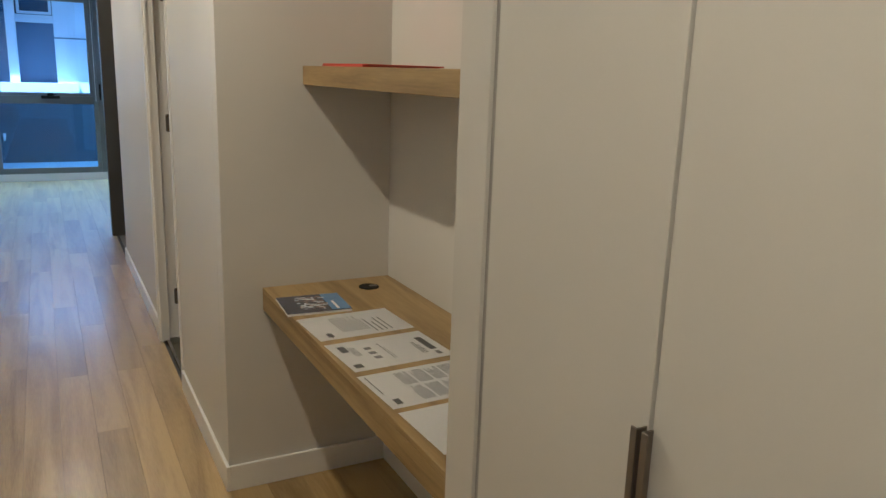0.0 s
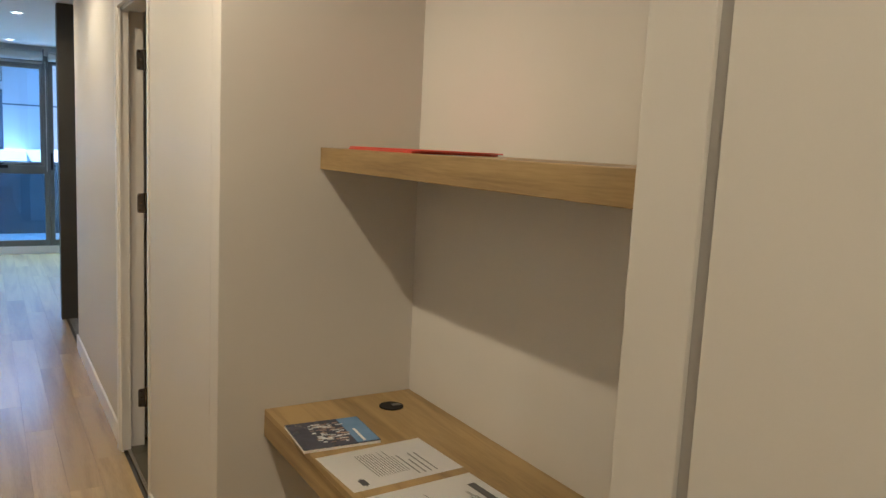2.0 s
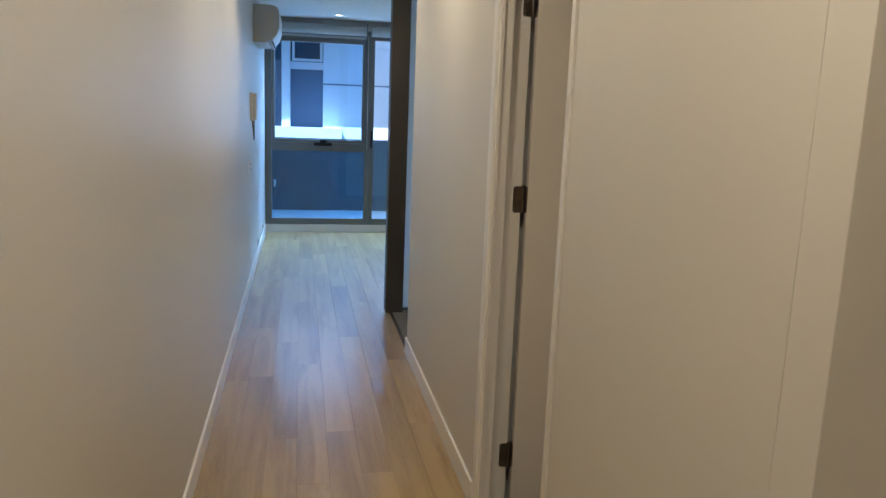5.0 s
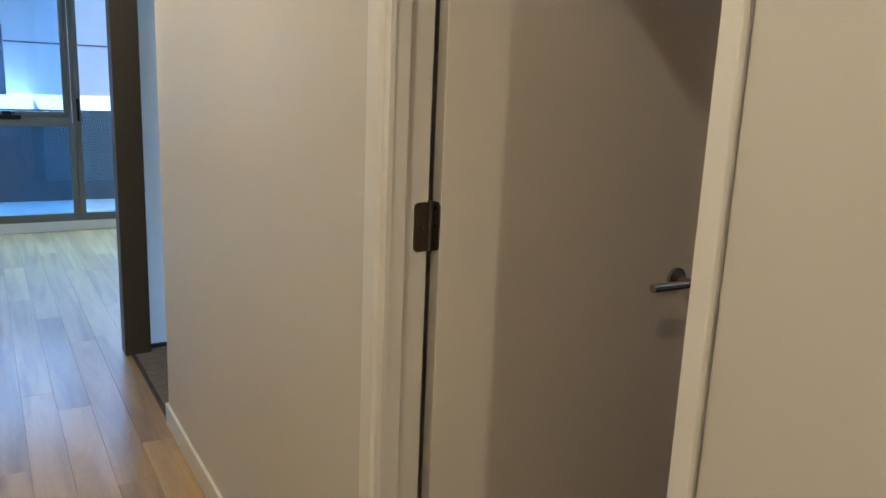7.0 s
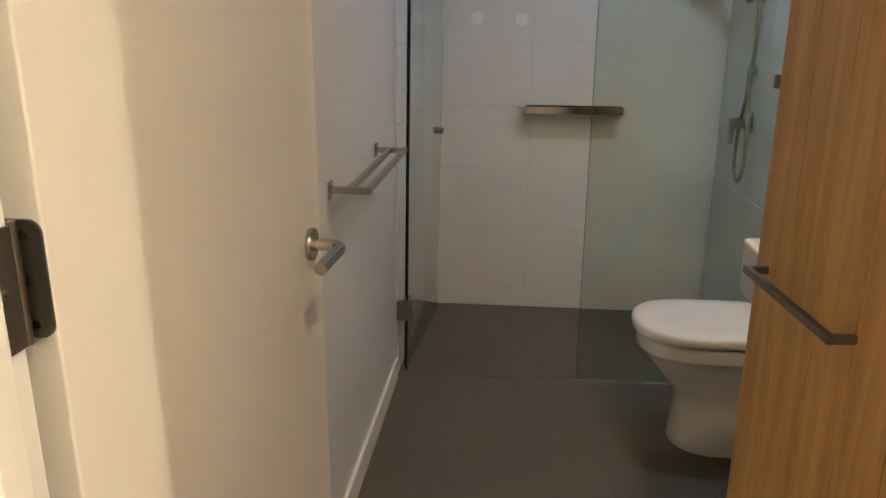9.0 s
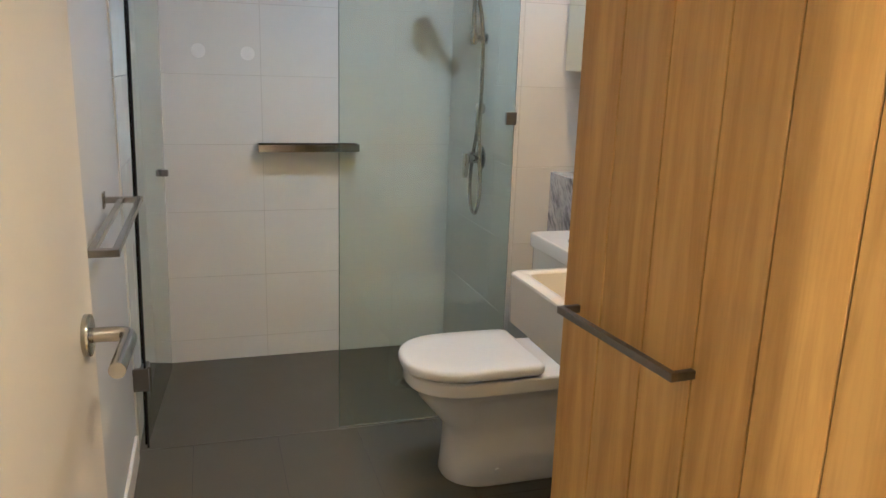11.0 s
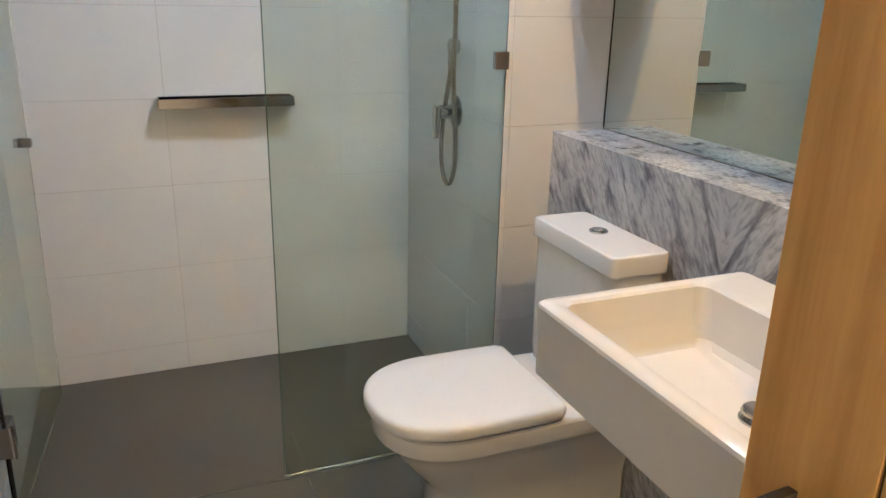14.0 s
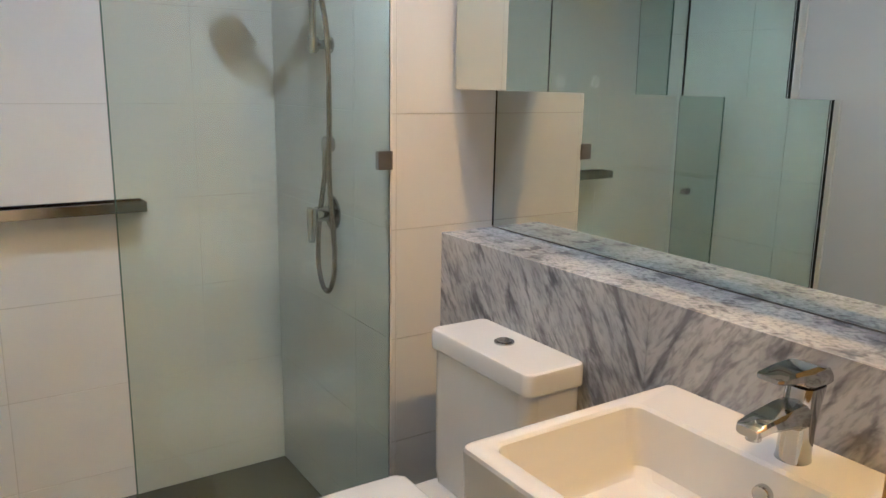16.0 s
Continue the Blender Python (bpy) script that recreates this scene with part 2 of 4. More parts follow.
ACP = mat("aircon_plastic", (0.62, 0.60, 0.55), rough=0.35, vary=0.02)
WPLAST = mat("white_plastic", (0.70, 0.68, 0.64), rough=0.4, vary=0.02)
GREYPL = mat("dark_grey_plastic", (0.10, 0.09, 0.08), rough=0.4, vary=0.05)
BLINDM = mat("roller_blind_fabric", (0.46, 0.46, 0.44), rough=0.8, vary=0.04, scale=8, bump=0.2, bscale=400)
CONC = mat("balcony_paver", (0.32, 0.33, 0.34), rough=0.8, vary=0.1, scale=6, bump=0.2, bscale=60)
PARA = mat("balcony_render", (0.06, 0.07, 0.076), rough=0.8, vary=0.06, scale=3, bump=0.2, bscale=80)
FACADE = mat("neighbour_white_cladding", (0.84, 0.86, 0.88), rough=0.6, vary=0.04, scale=1.5)
FACADEB = mat("neighbour_blue_cladding", (0.14, 0.19, 0.28), rough=0.4, vary=0.06, scale=1.2)
FARGLASS = mat("neighbour_window_glass", (0.05, 0.08, 0.13), rough=0.06, vary=0.1, scale=0.7)
LENS = glow("downlight_lens", (1.0, 0.88, 0.7), 8)

# ---------------------------------------------------------------- mesh helpers
OFF = {}


def finish(bm, name, m, sharp=0.6):
    bmesh.ops.recalc_face_normals(bm, faces=bm.faces)
    for fc in bm.faces:
        fc.smooth = True
    for e in bm.edges:
        a = [fc.calc_area() for fc in e.link_faces]
        if len(a) != 2 or e.calc_face_angle(0) > sharp or (max(a) > 8 * min(a) and e.calc_face_angle(0) > 0.12):
            e.smooth = False
    me = bpy.data.meshes.new(name)
    bm.to_mesh(me)
    bm.free()
    me.materials.append(m)
    return me


def thing(name, at, label, category, group=""):
    """A top-level Empty at the base of a thing."""
    ob = new(name)
    ob.location, ob.empty_display_size = at, 0.05
    OFF[ob.name] = Vector(at)
    return tagged(ob, label, category, group)


def part(name, bm, m, parent, label=""):
    """Links a bmesh, drawn in room coordinates, as ONE mesh under a thing or a part."""
    off = OFF[parent.name]
    bmesh.ops.translate(bm, verts=bm.verts, vec=-off)
    ob = new(name, finish(bm, name, m))
    ob.parent = parent
    OFF[ob.name] = off
    return tagged(ob, label)


def whole(name, bm, m, label, category, group=""):
    """A thing that is one mesh."""
    ob = new(name, finish(bm, name, m))
    OFF[ob.name] = Vector((0, 0, 0))
    return tagged(ob, label, category, group)


def struct(name, bm, m, label=""):
    ob = new(name, finish(bm, name, m))
    OFF[ob.name] = Vector((0, 0, 0))
    return tagged(ob, label or name.replace("_", " "), kind="structure")


def put_in(bm, src):
    me = bpy.data.meshes.new("tmp")
    src.to_mesh(me)
    src.free()
    bm.from_mesh(me)
    bpy.data.meshes.remove(me)
    return bm


def join(*bms):
    out = bmesh.new()
    for b in bms:
        put_in(out, b)
    return out


def box(x0, x1, y0, y1, z0, z1, bev=0.0, seg=2):
    bm = bmesh.new()
    bmesh.ops.create_cube(bm, size=1)
    for v in bm.verts:
        v.co = Vector(((x0 + x1) / 2 + v.co.x * (x1 - x0), (y0 + y1) / 2 + v.co.y * (y1 - y0), (z0 + z1) / 2 + v.co.z * (z1 - z0)))
    if bev:
        bmesh.ops.bevel(bm, geom=bm.edges[:], offset=bev, segments=seg, profile=0.5, affect="EDGES")
    return bm


def rod(p0, p1, r, seg=20, r2=None, bev=0.0):
    bm = bmesh.new()
    p0, p1 = Vector(p0), Vector(p1)
    d = p1 - p0
    bmesh.ops.create_cone(bm, cap_ends=True, segments=seg, radius1=r, radius2=r if r2 is None else r2, depth=d.length)
    if bev:
        caps = [e for e in bm.edges if any(len(fc.verts) > 4 for fc in e.link_faces)]
        bmesh.ops.bevel(bm, geom=caps, offset=bev, segments=2, profile=0.5, affect="EDGES")
    bmesh.ops.transform(bm, verts=bm.verts, matrix=Matrix.Translation((p0 + p1) / 2) @ d.to_track_quat("Z", "Y").to_matrix().to_4x4())
    return bm


def smooth_path(pts, n=8):
    """Catmull-Rom through the points."""
    pts = [Vector(p) for p in pts]
    ext = [pts[0] * 2 - pts[1]] + pts + [pts[-1] * 2 - pts[-2]]
    out = []
    for i in range(1, len(ext) - 2):
        a, b, c, d = ext[i - 1:i + 3]
        for k in range(n):
            t = k / n
            out.append(0.5 * (2 * b + (c - a) * t + (2 * a - 5 * b + 4 * c - d) * t * t + (3 * b - a - 3 * c + d) * t ** 3))
    return out + [pts[-1]]


def tube(pts, r, seg=12):
    bm = bmesh.new()
    rings, up = [], Vector((0.13, 0.2, 1)).normalized()
    for i, p in enumerate(pts):
        d = (pts[min(i + 1, len(pts) - 1)] - pts[max(i - 1, 0)]).normalized()
        s = d.cross(up)
        s = s.normalized() if s.length > 1e-4 else Vector((1, 0, 0))
        up = s.cross(d).normalized()
        rings.append([bm.verts.new(p + (s * math.cos(2 * math.pi * k / seg) + up * math.sin(2 * math.pi * k / seg)) * r) for k in range(seg)])
    for a, b in zip(rings, rings[1:]):
        for k in range(seg):
            bm.faces.new((a[k], a[(k + 1) % seg], b[(k + 1) % seg], b[k]))
    bm.faces.new(rings[0][::-1]), bm.faces.new(rings[-1])
    return bm


def loft(sections):
    """Closed skin over sections of equal count, capped."""
    bm = bmesh.new()
    rings = [[bm.verts.new(p) for p in s] for s in sections]
    k = len(rings[0])
    for a, b in zip(rings, rings[1:]):
        for i in range(k):
            bm.faces.new((a[i], a[(i + 1) % k], b[(i + 1) % k], b[i]))
    bm.faces.new(rings[0][::-1]), bm.faces.new(rings[-1])
    return bm


def prism(outline, axis, a, b, bev=0.0):
    """Outline in the other two axes, drawn out from a to b along axis."""
    bm = bmesh.new()
    put = {"X": lambda u, v, w: (w, u, v), "Y": lambda u, v, w: (u, w, v), "Z": lambda u, v, w: (u, v, w)}[axis]
    lo, hi = [bm.verts.new(put(u, v, a)) for u, v in outline], [bm.verts.new(put(u, v, b)) for u, v in outline]
    n = len(outline)
    for i in range(n):
        bm.faces.new((lo[i], lo[(i + 1) % n], hi[(i + 1) % n], hi[i]))
    bm.faces.new(lo[::-1]), bm.faces.new(hi)
    bmesh.ops.recalc_face_normals(bm, faces=bm.faces)
    if bev:
        bmesh.ops.bevel(bm, geom=bm.edges[:], offset=bev, segments=2, profile=0.5, affect="EDGES")
    return bm


def turn(bm, at, deg, axis="Z"):
    bmesh.ops.rotate(bm, verts=bm.verts, cent=at, matrix=Matrix.Rotation(radians(deg), 3, axis))
    return bm

# ---------------------------------------------------------------- structure
LW, NB, BR, BL, BX, SX, SR = -1.06, 0.608, 0.099, 1.821, 3.26, 2.44, 0.428   # hall left wall, nook back, bath right/left/back, screen line, shower right wall
JL, JR, HEAD = 1.728, 1.008, 2.06                                           # bathroom door opening
WT = 0.100
WEND, POST, WIN = 3.665, 4.62, 8.30
CF, CY = 0.125, -1.388                                                       # cupboard front, end of the nook

floor = struct("floor", box(LW - 0.1, 3.3, -3.7, WIN + 0.05, -0.12, -0.022), FGROUT, "oak board floor of hall and living room")
carpet = struct("floor_bedroom", box(0.02, 3.2, WEND - 1.6, POST + 0.12, -0.02, 0.004), CARPET, "short grey carpet")
bath_floor = struct("floor_bathroom", box(0.03, SX - 0.002, BR, BL, -0.02, -0.0012), FGROUT, "grey tiled bathroom floor")
shower_floor = struct("floor_shower", box(SX, BX, SR, BL, -0.02, -0.0012), FGROUT, "grey tiled shower floor")

struct("wall_left", box(LW - 0.1, LW, -3.7, WIN, 0, CEIL), PAINT, "long cream painted hall wall")
struct("wall_behind", box(LW - 0.1, 3.4, -3.8, -3.7, 0, CEIL), PAINT, "plain cream end wall")
struct("wall_nook_back", box(NB, NB + 0.1, CY, 0, 0, CEIL), PAINT, "cream back wall of the desk nook")
struct("wall_nook_side", box(0, BX + 0.14, 0, BR - 0.012, 0, CEIL, 0.0015), PAINT, "cream wall between desk nook and bathroom")
struct("wall_hall_near_door", box(0, WT, BR - 0.012, JR - 0.02, 0, CEIL), PAINT, "short cream hall wall beside the bathroom door")
struct("wall_over_door", box(0, WT, JR - 0.02, JL + 0.02, HEAD + 0.02, CEIL), PAINT, "cream wall above the bathroom door")
struct("wall_hall_far", box(0, WT, JL + 0.02, WEND, 0, CEIL, 0.003), PAINT, "cream hall wall between bathroom and bedroom")
struct("wall_bathroom_left", box(WT, BX + 0.14, BL, BL + 0.11, 0, CEIL), BATHP, "white painted bathroom wall")
struct("wall_bathroom_back", box(BX + 0.0015, BX + 0.14, BR, BL, 0, CEIL), GROUT, "shower end wall behind the tiles")
struct("wall_shower_right", box(SX + 0.0015, BX + 0.0015, BR - 0.012, SR - 0.0015, 0, CEIL), GROUT, "boxed-out shower wall behind the tiles")
struct("wall_bedroom_right", box(3.2, 3.3, BL + 0.11, WIN, 0, CEIL), PAINT, "cream wall of bedroom and living room")
struct("wall_window_foot", box(LW, 3.2, WIN - 0.01, WIN + 0.12, 0, 0.092), TRIM, "low white upstand below the window")
struct("wall_window_head", box(LW, 3.2, WIN + 0.01, WIN + 0.12, 2.36, CEIL), PAINT, "wall strip above the window")
struct("wall_window_side", box(2.96, 3.2, WIN, WIN + 0.12, 0.092, 2.36), PAINT, "wall beside the glazing")
struct("ceiling", box(LW - 0.1, 3.4, -3.8, WIN + 0.12, CEIL, CEIL + 0.1), CEILP, "flat white ceiling")
struct("ceiling_bathroom", box(0.12, BX + 0.012, BR - 0.012, BL, BATH_CEIL, BATH_CEIL + 0.05), CEILP, "flat white bathroom ceiling")


def skirting(x0, x1, y0, y1, h=0.098):
    return struct("baseboard", box(x0, x1, y0, y1, 0, h, 0.003), TRIM, "white painted skirting board")


skirting(LW, LW + 0.012, -3.7, WIN - 0.012)
skirting(-0.012, 0, -0.012, JR - 0.036)
skirting(-0.012, 0, JL + 0.078, WEND)
skirting(-0.012, WT, WEND, WEND + 0.012)
skirting(0.0, NB - 0.013, -0.012, 0.0)
skirting(NB - 0.012, NB, CY, -0.0)
skirting(0.85, SX - 0.06, BL - 0.012, BL, 0.09)

# bathroom door lining, stops and architraves
lining = thing("door_frame", (0.06, (JL + JR) / 2, 0), "white painted door frame with plain architraves", "door frame")
tagged(lining, kind="structure")
part("jamb", box(0.0, WT + 0.003, JL, JL + 0.02, 0, HEAD + 0.02), TRIM, lining)
part("jamb", box(0.010, WT + 0.003, JR - 0.02, JR, 0, HEAD + 0.02), TRIM, lining)
part("head_jamb", box(0.0, WT + 0.003, JR, JL, HEAD, HEAD + 0.02), TRIM, lining)
part("door_stop", box(0.0, 0.036, JL - 0.040, JL, 0, HEAD, 0.002), TRIM, lining)
part("door_stop", box(0.010, 0.034, JR, JR + 0.012, 0, HEAD, 0.002), TRIM, lining)
part("door_stop", box(0.004, 0.034, JR + 0.012, JL - 0.012, HEAD - 0.012, HEAD, 0.002), TRIM, lining)


def architrave(y_in, way):
    """Stepped board round the opening: a thin inner bead and a thicker flat."""
    o = [(-0.010, y_in), (-0.010, y_in + way * 0.022), (-0.018, y_in + way * 0.027), (-0.018, y_in + way * 0.072), (-0.014, y_in + way * 0.076), (0, y_in + way * 0.076), (0, y_in)]
    return prism(o, "Z", 0, HEAD + 0.07)


part("architrave", architrave(JL - 0.054, 1), TRIM, lining)
part("jamb_face", box(-0.006, 0.0095, JR - 0.012, JR + 0.013, 0, HEAD + 0.02, 0.0015), TRIM, lining)
part("architrave", box(-0.017, 0, JR - 0.004, JL + 0.004, HEAD + 0.004, HEAD + 0.07, 0.003), TRIM, lining)
whole("threshold_strip", box(0.018, 0.034, JR, JL, -0.01, 0.004, 0.002), STEEL, "thin metal strip between boards and tiles", "threshold")

# ---------------------------------------------------------------- bathroom door, standing open
DA = -2.0
leaf = thing("door_1", (0.102, 1.687, 0), "open cream painted flush door in the bathroom", "door")
HX, HY = 0.122, 1.713


def on_leaf(bm):
    return turn(bm, (HX, HY, 0), DA)


slab = part("door_leaf", on_leaf(box(HX, HX + 0.686, HY, HY + 0.034, 0.012, HEAD - 0.004, 0.002)), DOORP, leaf)


def lever(side):
    """Round rose, neck and a bent lever that points back to the hinges."""
    s, y = side, HY if side < 0 else HY + 0.034
    x = HX + 0.622
    rose = part("rose", on_leaf(rod((x, y, 1.04), (x, y + s * 0.009, 1.04), 0.0265, 32, bev=0.002)), STEEL, leaf, "round brushed steel rose")
    arm = smooth_path([(x, y + s * 0.005, 1.04), (x, y + s * 0.034, 1.04), (x - 0.004, y + s * 0.048, 1.04), (x - 0.018, y + s * 0.054, 1.04), (x - 0.06, y + s * 0.054, 1.04), (x - 0.122, y + s * 0.054, 1.04)], 6)
    part("lever_handle", on_leaf(tube(arm, 0.0095, 16)), STEEL, leaf, "bent brushed steel lever")


lever(-1), lever(1)
part("latch_plate", on_leaf(box(HX + 0.6855, HX + 0.6875, HY + 0.008, HY + 0.030, 0.93, 1.15)), STEEL, leaf)


def plate_outline(a, b, zc, r=0.010):
    """A hinge leaf: square at the pin, round at the free corners."""
    s = 1 if b > a else -1
    pts = [(a, zc - 0.046)]
    for cz, a0 in ((zc - 0.046 + r, -90), (zc + 0.046 - r, 0)):
        pts += [(b - s * r + s * r * math.cos(radians(a0 + 15 * k)), cz + r * math.sin(radians(a0 + 15 * k))) for k in range(7)]
    return pts + [(a, zc + 0.046)]


for zc in (0.240, 1.191, 1.85):
    h = part("hinge", join(prism(plate_outline(0.104, 0.074, zc), "Y", JL - 0.0025, JL + 0.0005), prism(plate_outline(HY + 0.032, HY + 0.001, zc), "X", HX - 0.0028, HX + 0.0005)), DARKMETAL, leaf, "dark steel butt hinge")
    part("hinge_pin", rod((0.1105, JL + 0.004, zc - 0.048), (0.1105, JL + 0.004, zc + 0.048), 0.0058, 14, bev=0.001), DARKMETAL, h)
    for dz in (-0.035, 0.0, 0.035):
        part("screw", rod((0.090 - 0.004 * (dz != 0), JL - 0.0022, zc + dz), (0.090 - 0.004 * (dz != 0), JL - 0.0036, zc + dz), 0.0034, 12), STEEL, h)
        part("screw", rod((HX - 0.0022, HY + 0.014, zc + dz), (HX - 0.0036, HY + 0.014, zc + dz), 0.0034, 12), STEEL, h)

# ---------------------------------------------------------------- built-in cupboards
CUPS = [(-1.505, -1.897), (-1.901, -2.45), (-2.454, -2.93)]
frame_panel = whole("cupboard_end_panel", box(CF, NB, CY - 0.098, CY, 0, CEIL - 0.002, 0.0015), CABP, "cream end panel of the tall hall cupboards", "panel")
# The shade of the gap is put in as a grey strip just behind the door face.
whole("gap_shade_strip", box(CF + 0.007, CF + 0.03, CY - 0.1165, CY - 0.0985, 0, CEIL - 0.002), GAPSHADE, "recessed strip coloured grey as the shade of the gap beside the cupboard door", "trim strip")
for i, (a, b) in enumerate(CUPS):
    cup = thing("tall_cupboard", (0.36, (a + b) / 2, 0), "tall cream laminate built-in hall cupboard, closed", "cupboard", "hall cupboards")
    part("carcass", box(CF + 0.022, NB, b, a, 0, CEIL - 0.002), CABP, cup)
    d = part("cupboard_door", box(CF, CF + 0.019, b + 0.0015, a - 0.0015, 0.09, CEIL - 0.02, 0.0015), CABP, cup)
    part("kickboard", box(CF + 0.01, CF + 0.021, b, a, 0, 0.086), CABP, cup)
    if i < 2:
        e = b if i == 0 else a
        w = 1 if i == 0 else -1
        part("edge_pull", join(box(CF - 0.016, CF - 0.0005, *sorted((e + w * 0.002, e + w * 0.005)), 0.965, 1.083, 0.001),
                               box(CF - 0.018, CF - 0.015, *sorted((e + w * 0.002, e + w * 0.013)), 0.965, 1.083, 0.001)), BRONZE, d, "slim bronze edge pull")
whole("wall_filler", box(CF, NB, -3.7, -2.933, 0, CEIL - 0.002), PAINT, "plain filler beside the cupboards", "panel")

# ---------------------------------------------------------------- desk nook
desk = thing("built_in_desk", (0.37, -0.69, 0.68), "built-in oak veneer desk slab fixed in the nook", "desk")
part("desk_top", box(0.134, NB, CY + 0.001, -0.001, 0.731, 0.748, 0.0015), OAKV, desk)
part("front_apron", box(0.134, 0.158, CY + 0.001, -0.001, 0.668, 0.7305, 0.0012), OAKV, desk)
part("underside", box(0.159, NB, CY + 0.001, -0.001, 0.670, 0.730), OAKV, desk)
cap = part("cable_grommet", rod((0.48, -0.126, 0.7475), (0.48, -0.126, 0.7515), 0.036, 32, bev=0.0015), BLACK, desk, "round black cable cover")
part("cable_slot", box(0.482, 0.510, -0.135, -0.117, 0.7512, 0.7525), GREYPL, cap)
shelf = thing("wall_shelf", (0.44, -0.69, 1.44), "thick oak veneer shelf fixed across the nook", "shelf")
part("shelf_board", box(0.285, NB, CY + 0.001, -0.001, 1.441, 1.502, 0.0015), OAKV, shelf)
folder = thing("card_folder", (0.42, -0.36, 1.502), "flat orange-red card folder on the shelf", "folder")
part("folder_cover", turn(box(0.290, 0.525, -0.54, -0.18, 1.5025, 1.5065, 0.0008), (0.4, -0.36, 1.5), -1), ORANGE, folder)
part("folder_back", turn(box(0.293, 0.53, -0.55, -0.19, 1.507, 1.5105, 0.0008), (0.4, -0.36, 1.5), 1), ORANGE, folder)

T = 0.7482


def sheet(name, x0, x1, y0, y1, deg, label):
    c = ((x0 + x1) / 2, (y0 + y1) / 2)
    ob = thing(name, (*c, T), label, "paper", "papers on the desk")
    bm = bmesh.new()
    n = 8
    grid = [[bm.verts.new((x0 + (x1 - x0) * i / n, y0 + (y1 - y0) * j / n, T + 0.0005 + 0.0003 * noise.noise((i * 0.5 + c[1] * 9, j * 0.5, 1)) * (abs(i - n / 2) / n))) for j in range(n + 1)] for i in range(n + 1)]
    for i in range(n):
        for j in range(n):
            bm.faces.new((grid[i][j], grid[i + 1][j], grid[i + 1][j + 1], grid[i][j + 1]))
    bmesh.ops.solidify(bm, geom=bm.faces[:], thickness=0.0004)
    part("sheet", turn(bm, (*c, T), deg), PAPER, ob)
    return ob, c, deg


def bars(ob, c, deg, name, rects, m):
    marks = [turn(box(c[0] + x0, c[0] + x1, c[1] + y0, c[1] + y1, T + 0.0011, T + 0.0013), (*c, T), deg) for x0, x1, y0, y1 in rects]
    if len(marks) < 6:
        for b in marks:
            part(name, b, m, ob)
    else:
        tagged(part(name, join(*marks), m, ob), kind="stuff")


def lines(x0, x1, y0, y1, n, seed, gap=0.5):
    """Rows of unreadable print: bars along y, stepping along x."""
    rnd, out, step = random.Random(seed), [], (x1 - x0) / n
    for i in range(n):
        a = x0 + i * step
        end = y1 - (y1 - y0) * rnd.choice((0, 0, 0.03, 0.08, 0.3))
        out.append((a, a + step * gap, y0, end))
    return out


# the print reads from the back of the desk: the head of each sheet lies at its wall side
p1 = sheet("form_sheet", 0.141, 0.438, -0.590, -0.380, 2.5, "white printed form lying on the oak desk")
bars(*p1, "print", lines(0.035, 0.10, -0.085, 0.03, 4, 1, 0.22) + lines(-0.06, 0.03, -0.06, 0.07, 12, 2, 0.25), INKG)
bars(*p1, "logo_mark", [(-0.115, -0.098, -0.085, -0.055), (-0.108, -0.104, -0.09, -0.05)], INK)
p2 = sheet("notice_sheet", 0.148, 0.445, -0.835, -0.622, 3, "white check-in notice lying on the oak desk")
bars(*p2, "print", lines(-0.012, 0.0, -0.06, 0.06, 2, 3, 0.26) + lines(-0.10, -0.08, -0.01, 0.06, 4, 4, 0.3) + lines(0.075, 0.094, -0.06, 0.03, 4, 5, 0.4), INKG)
bars(*p2, "heading_block", [(0.105, 0.125, -0.045, 0.055), (-0.125, -0.105, 0.03, 0.075), (-0.135, -0.112, -0.085, -0.06)], INK)
bars(*p2, "pictogram", [(-0.06, -0.04, y, y + 0.018) for y in (-0.045, -0.01, 0.025)] + [(0.108, 0.122, -0.085, -0.06)], INKG)
p3 = sheet("letter_sheet", 0.150, 0.447, -1.072, -0.865, 2.5, "white densely printed letter lying on the oak desk")
bars(*p3, "print", [r for k, (x0, x1) in enumerate(((-0.058, -0.022), (-0.016, 0.022), (0.028, 0.062), (0.068, 0.104))) for h, (y0, y1) in enumerate(((-0.085, -0.006), (0.008, 0.085))) for r in lines(x0, x1, y0, y1, 8, 6 + 2 * k + h, 0.4)], INKG)
bars(*p3, "heading_block", [(0.122, 0.128, -0.06, 0.08), (-0.128, -0.112, -0.085, -0.055), (0.122, 0.138, -0.095, -0.075)], INK)
bars(*p3, "foot_line", [(-0.135, -0.132, -0.02, 0.09)], INKG)
p4 = sheet("letter_sheet", 0.160, 0.457, -1.305, -1.094, 2, "white printed letter lying near the cupboard on the oak desk")
bars(*p4, "print", lines(-0.03, 0.10, -0.085, 0.085, 20, 8, 0.28), INKG)

book = thing("brochure", (0.232, -0.265, T), "glossy brochure with a blue town photo cover", "brochure")
BC = (0.232, -0.265, T)
part("pages", turn(box(0.129, 0.334, -0.356, -0.176, T, T + 0.0075, 0.0008), BC, -4), PAPER, book)
part("cover", turn(box(0.128, 0.335, -0.357, -0.175, T + 0.0077, T + 0.0092, 0.0005), BC, -4), COVER, book)
part("cover_sky", turn(box(0.272, 0.333, -0.352, -0.178, T + 0.0092, T + 0.0097), BC, -4), COVERSKY, book)
part("cover_tower", turn(box(0.290, 0.298, -0.345, -0.26, T + 0.0097, T + 0.0099), BC, -4), COVERWHITE, book)
rb = random.Random(5)
cw, ct = bmesh.new(), bmesh.new()
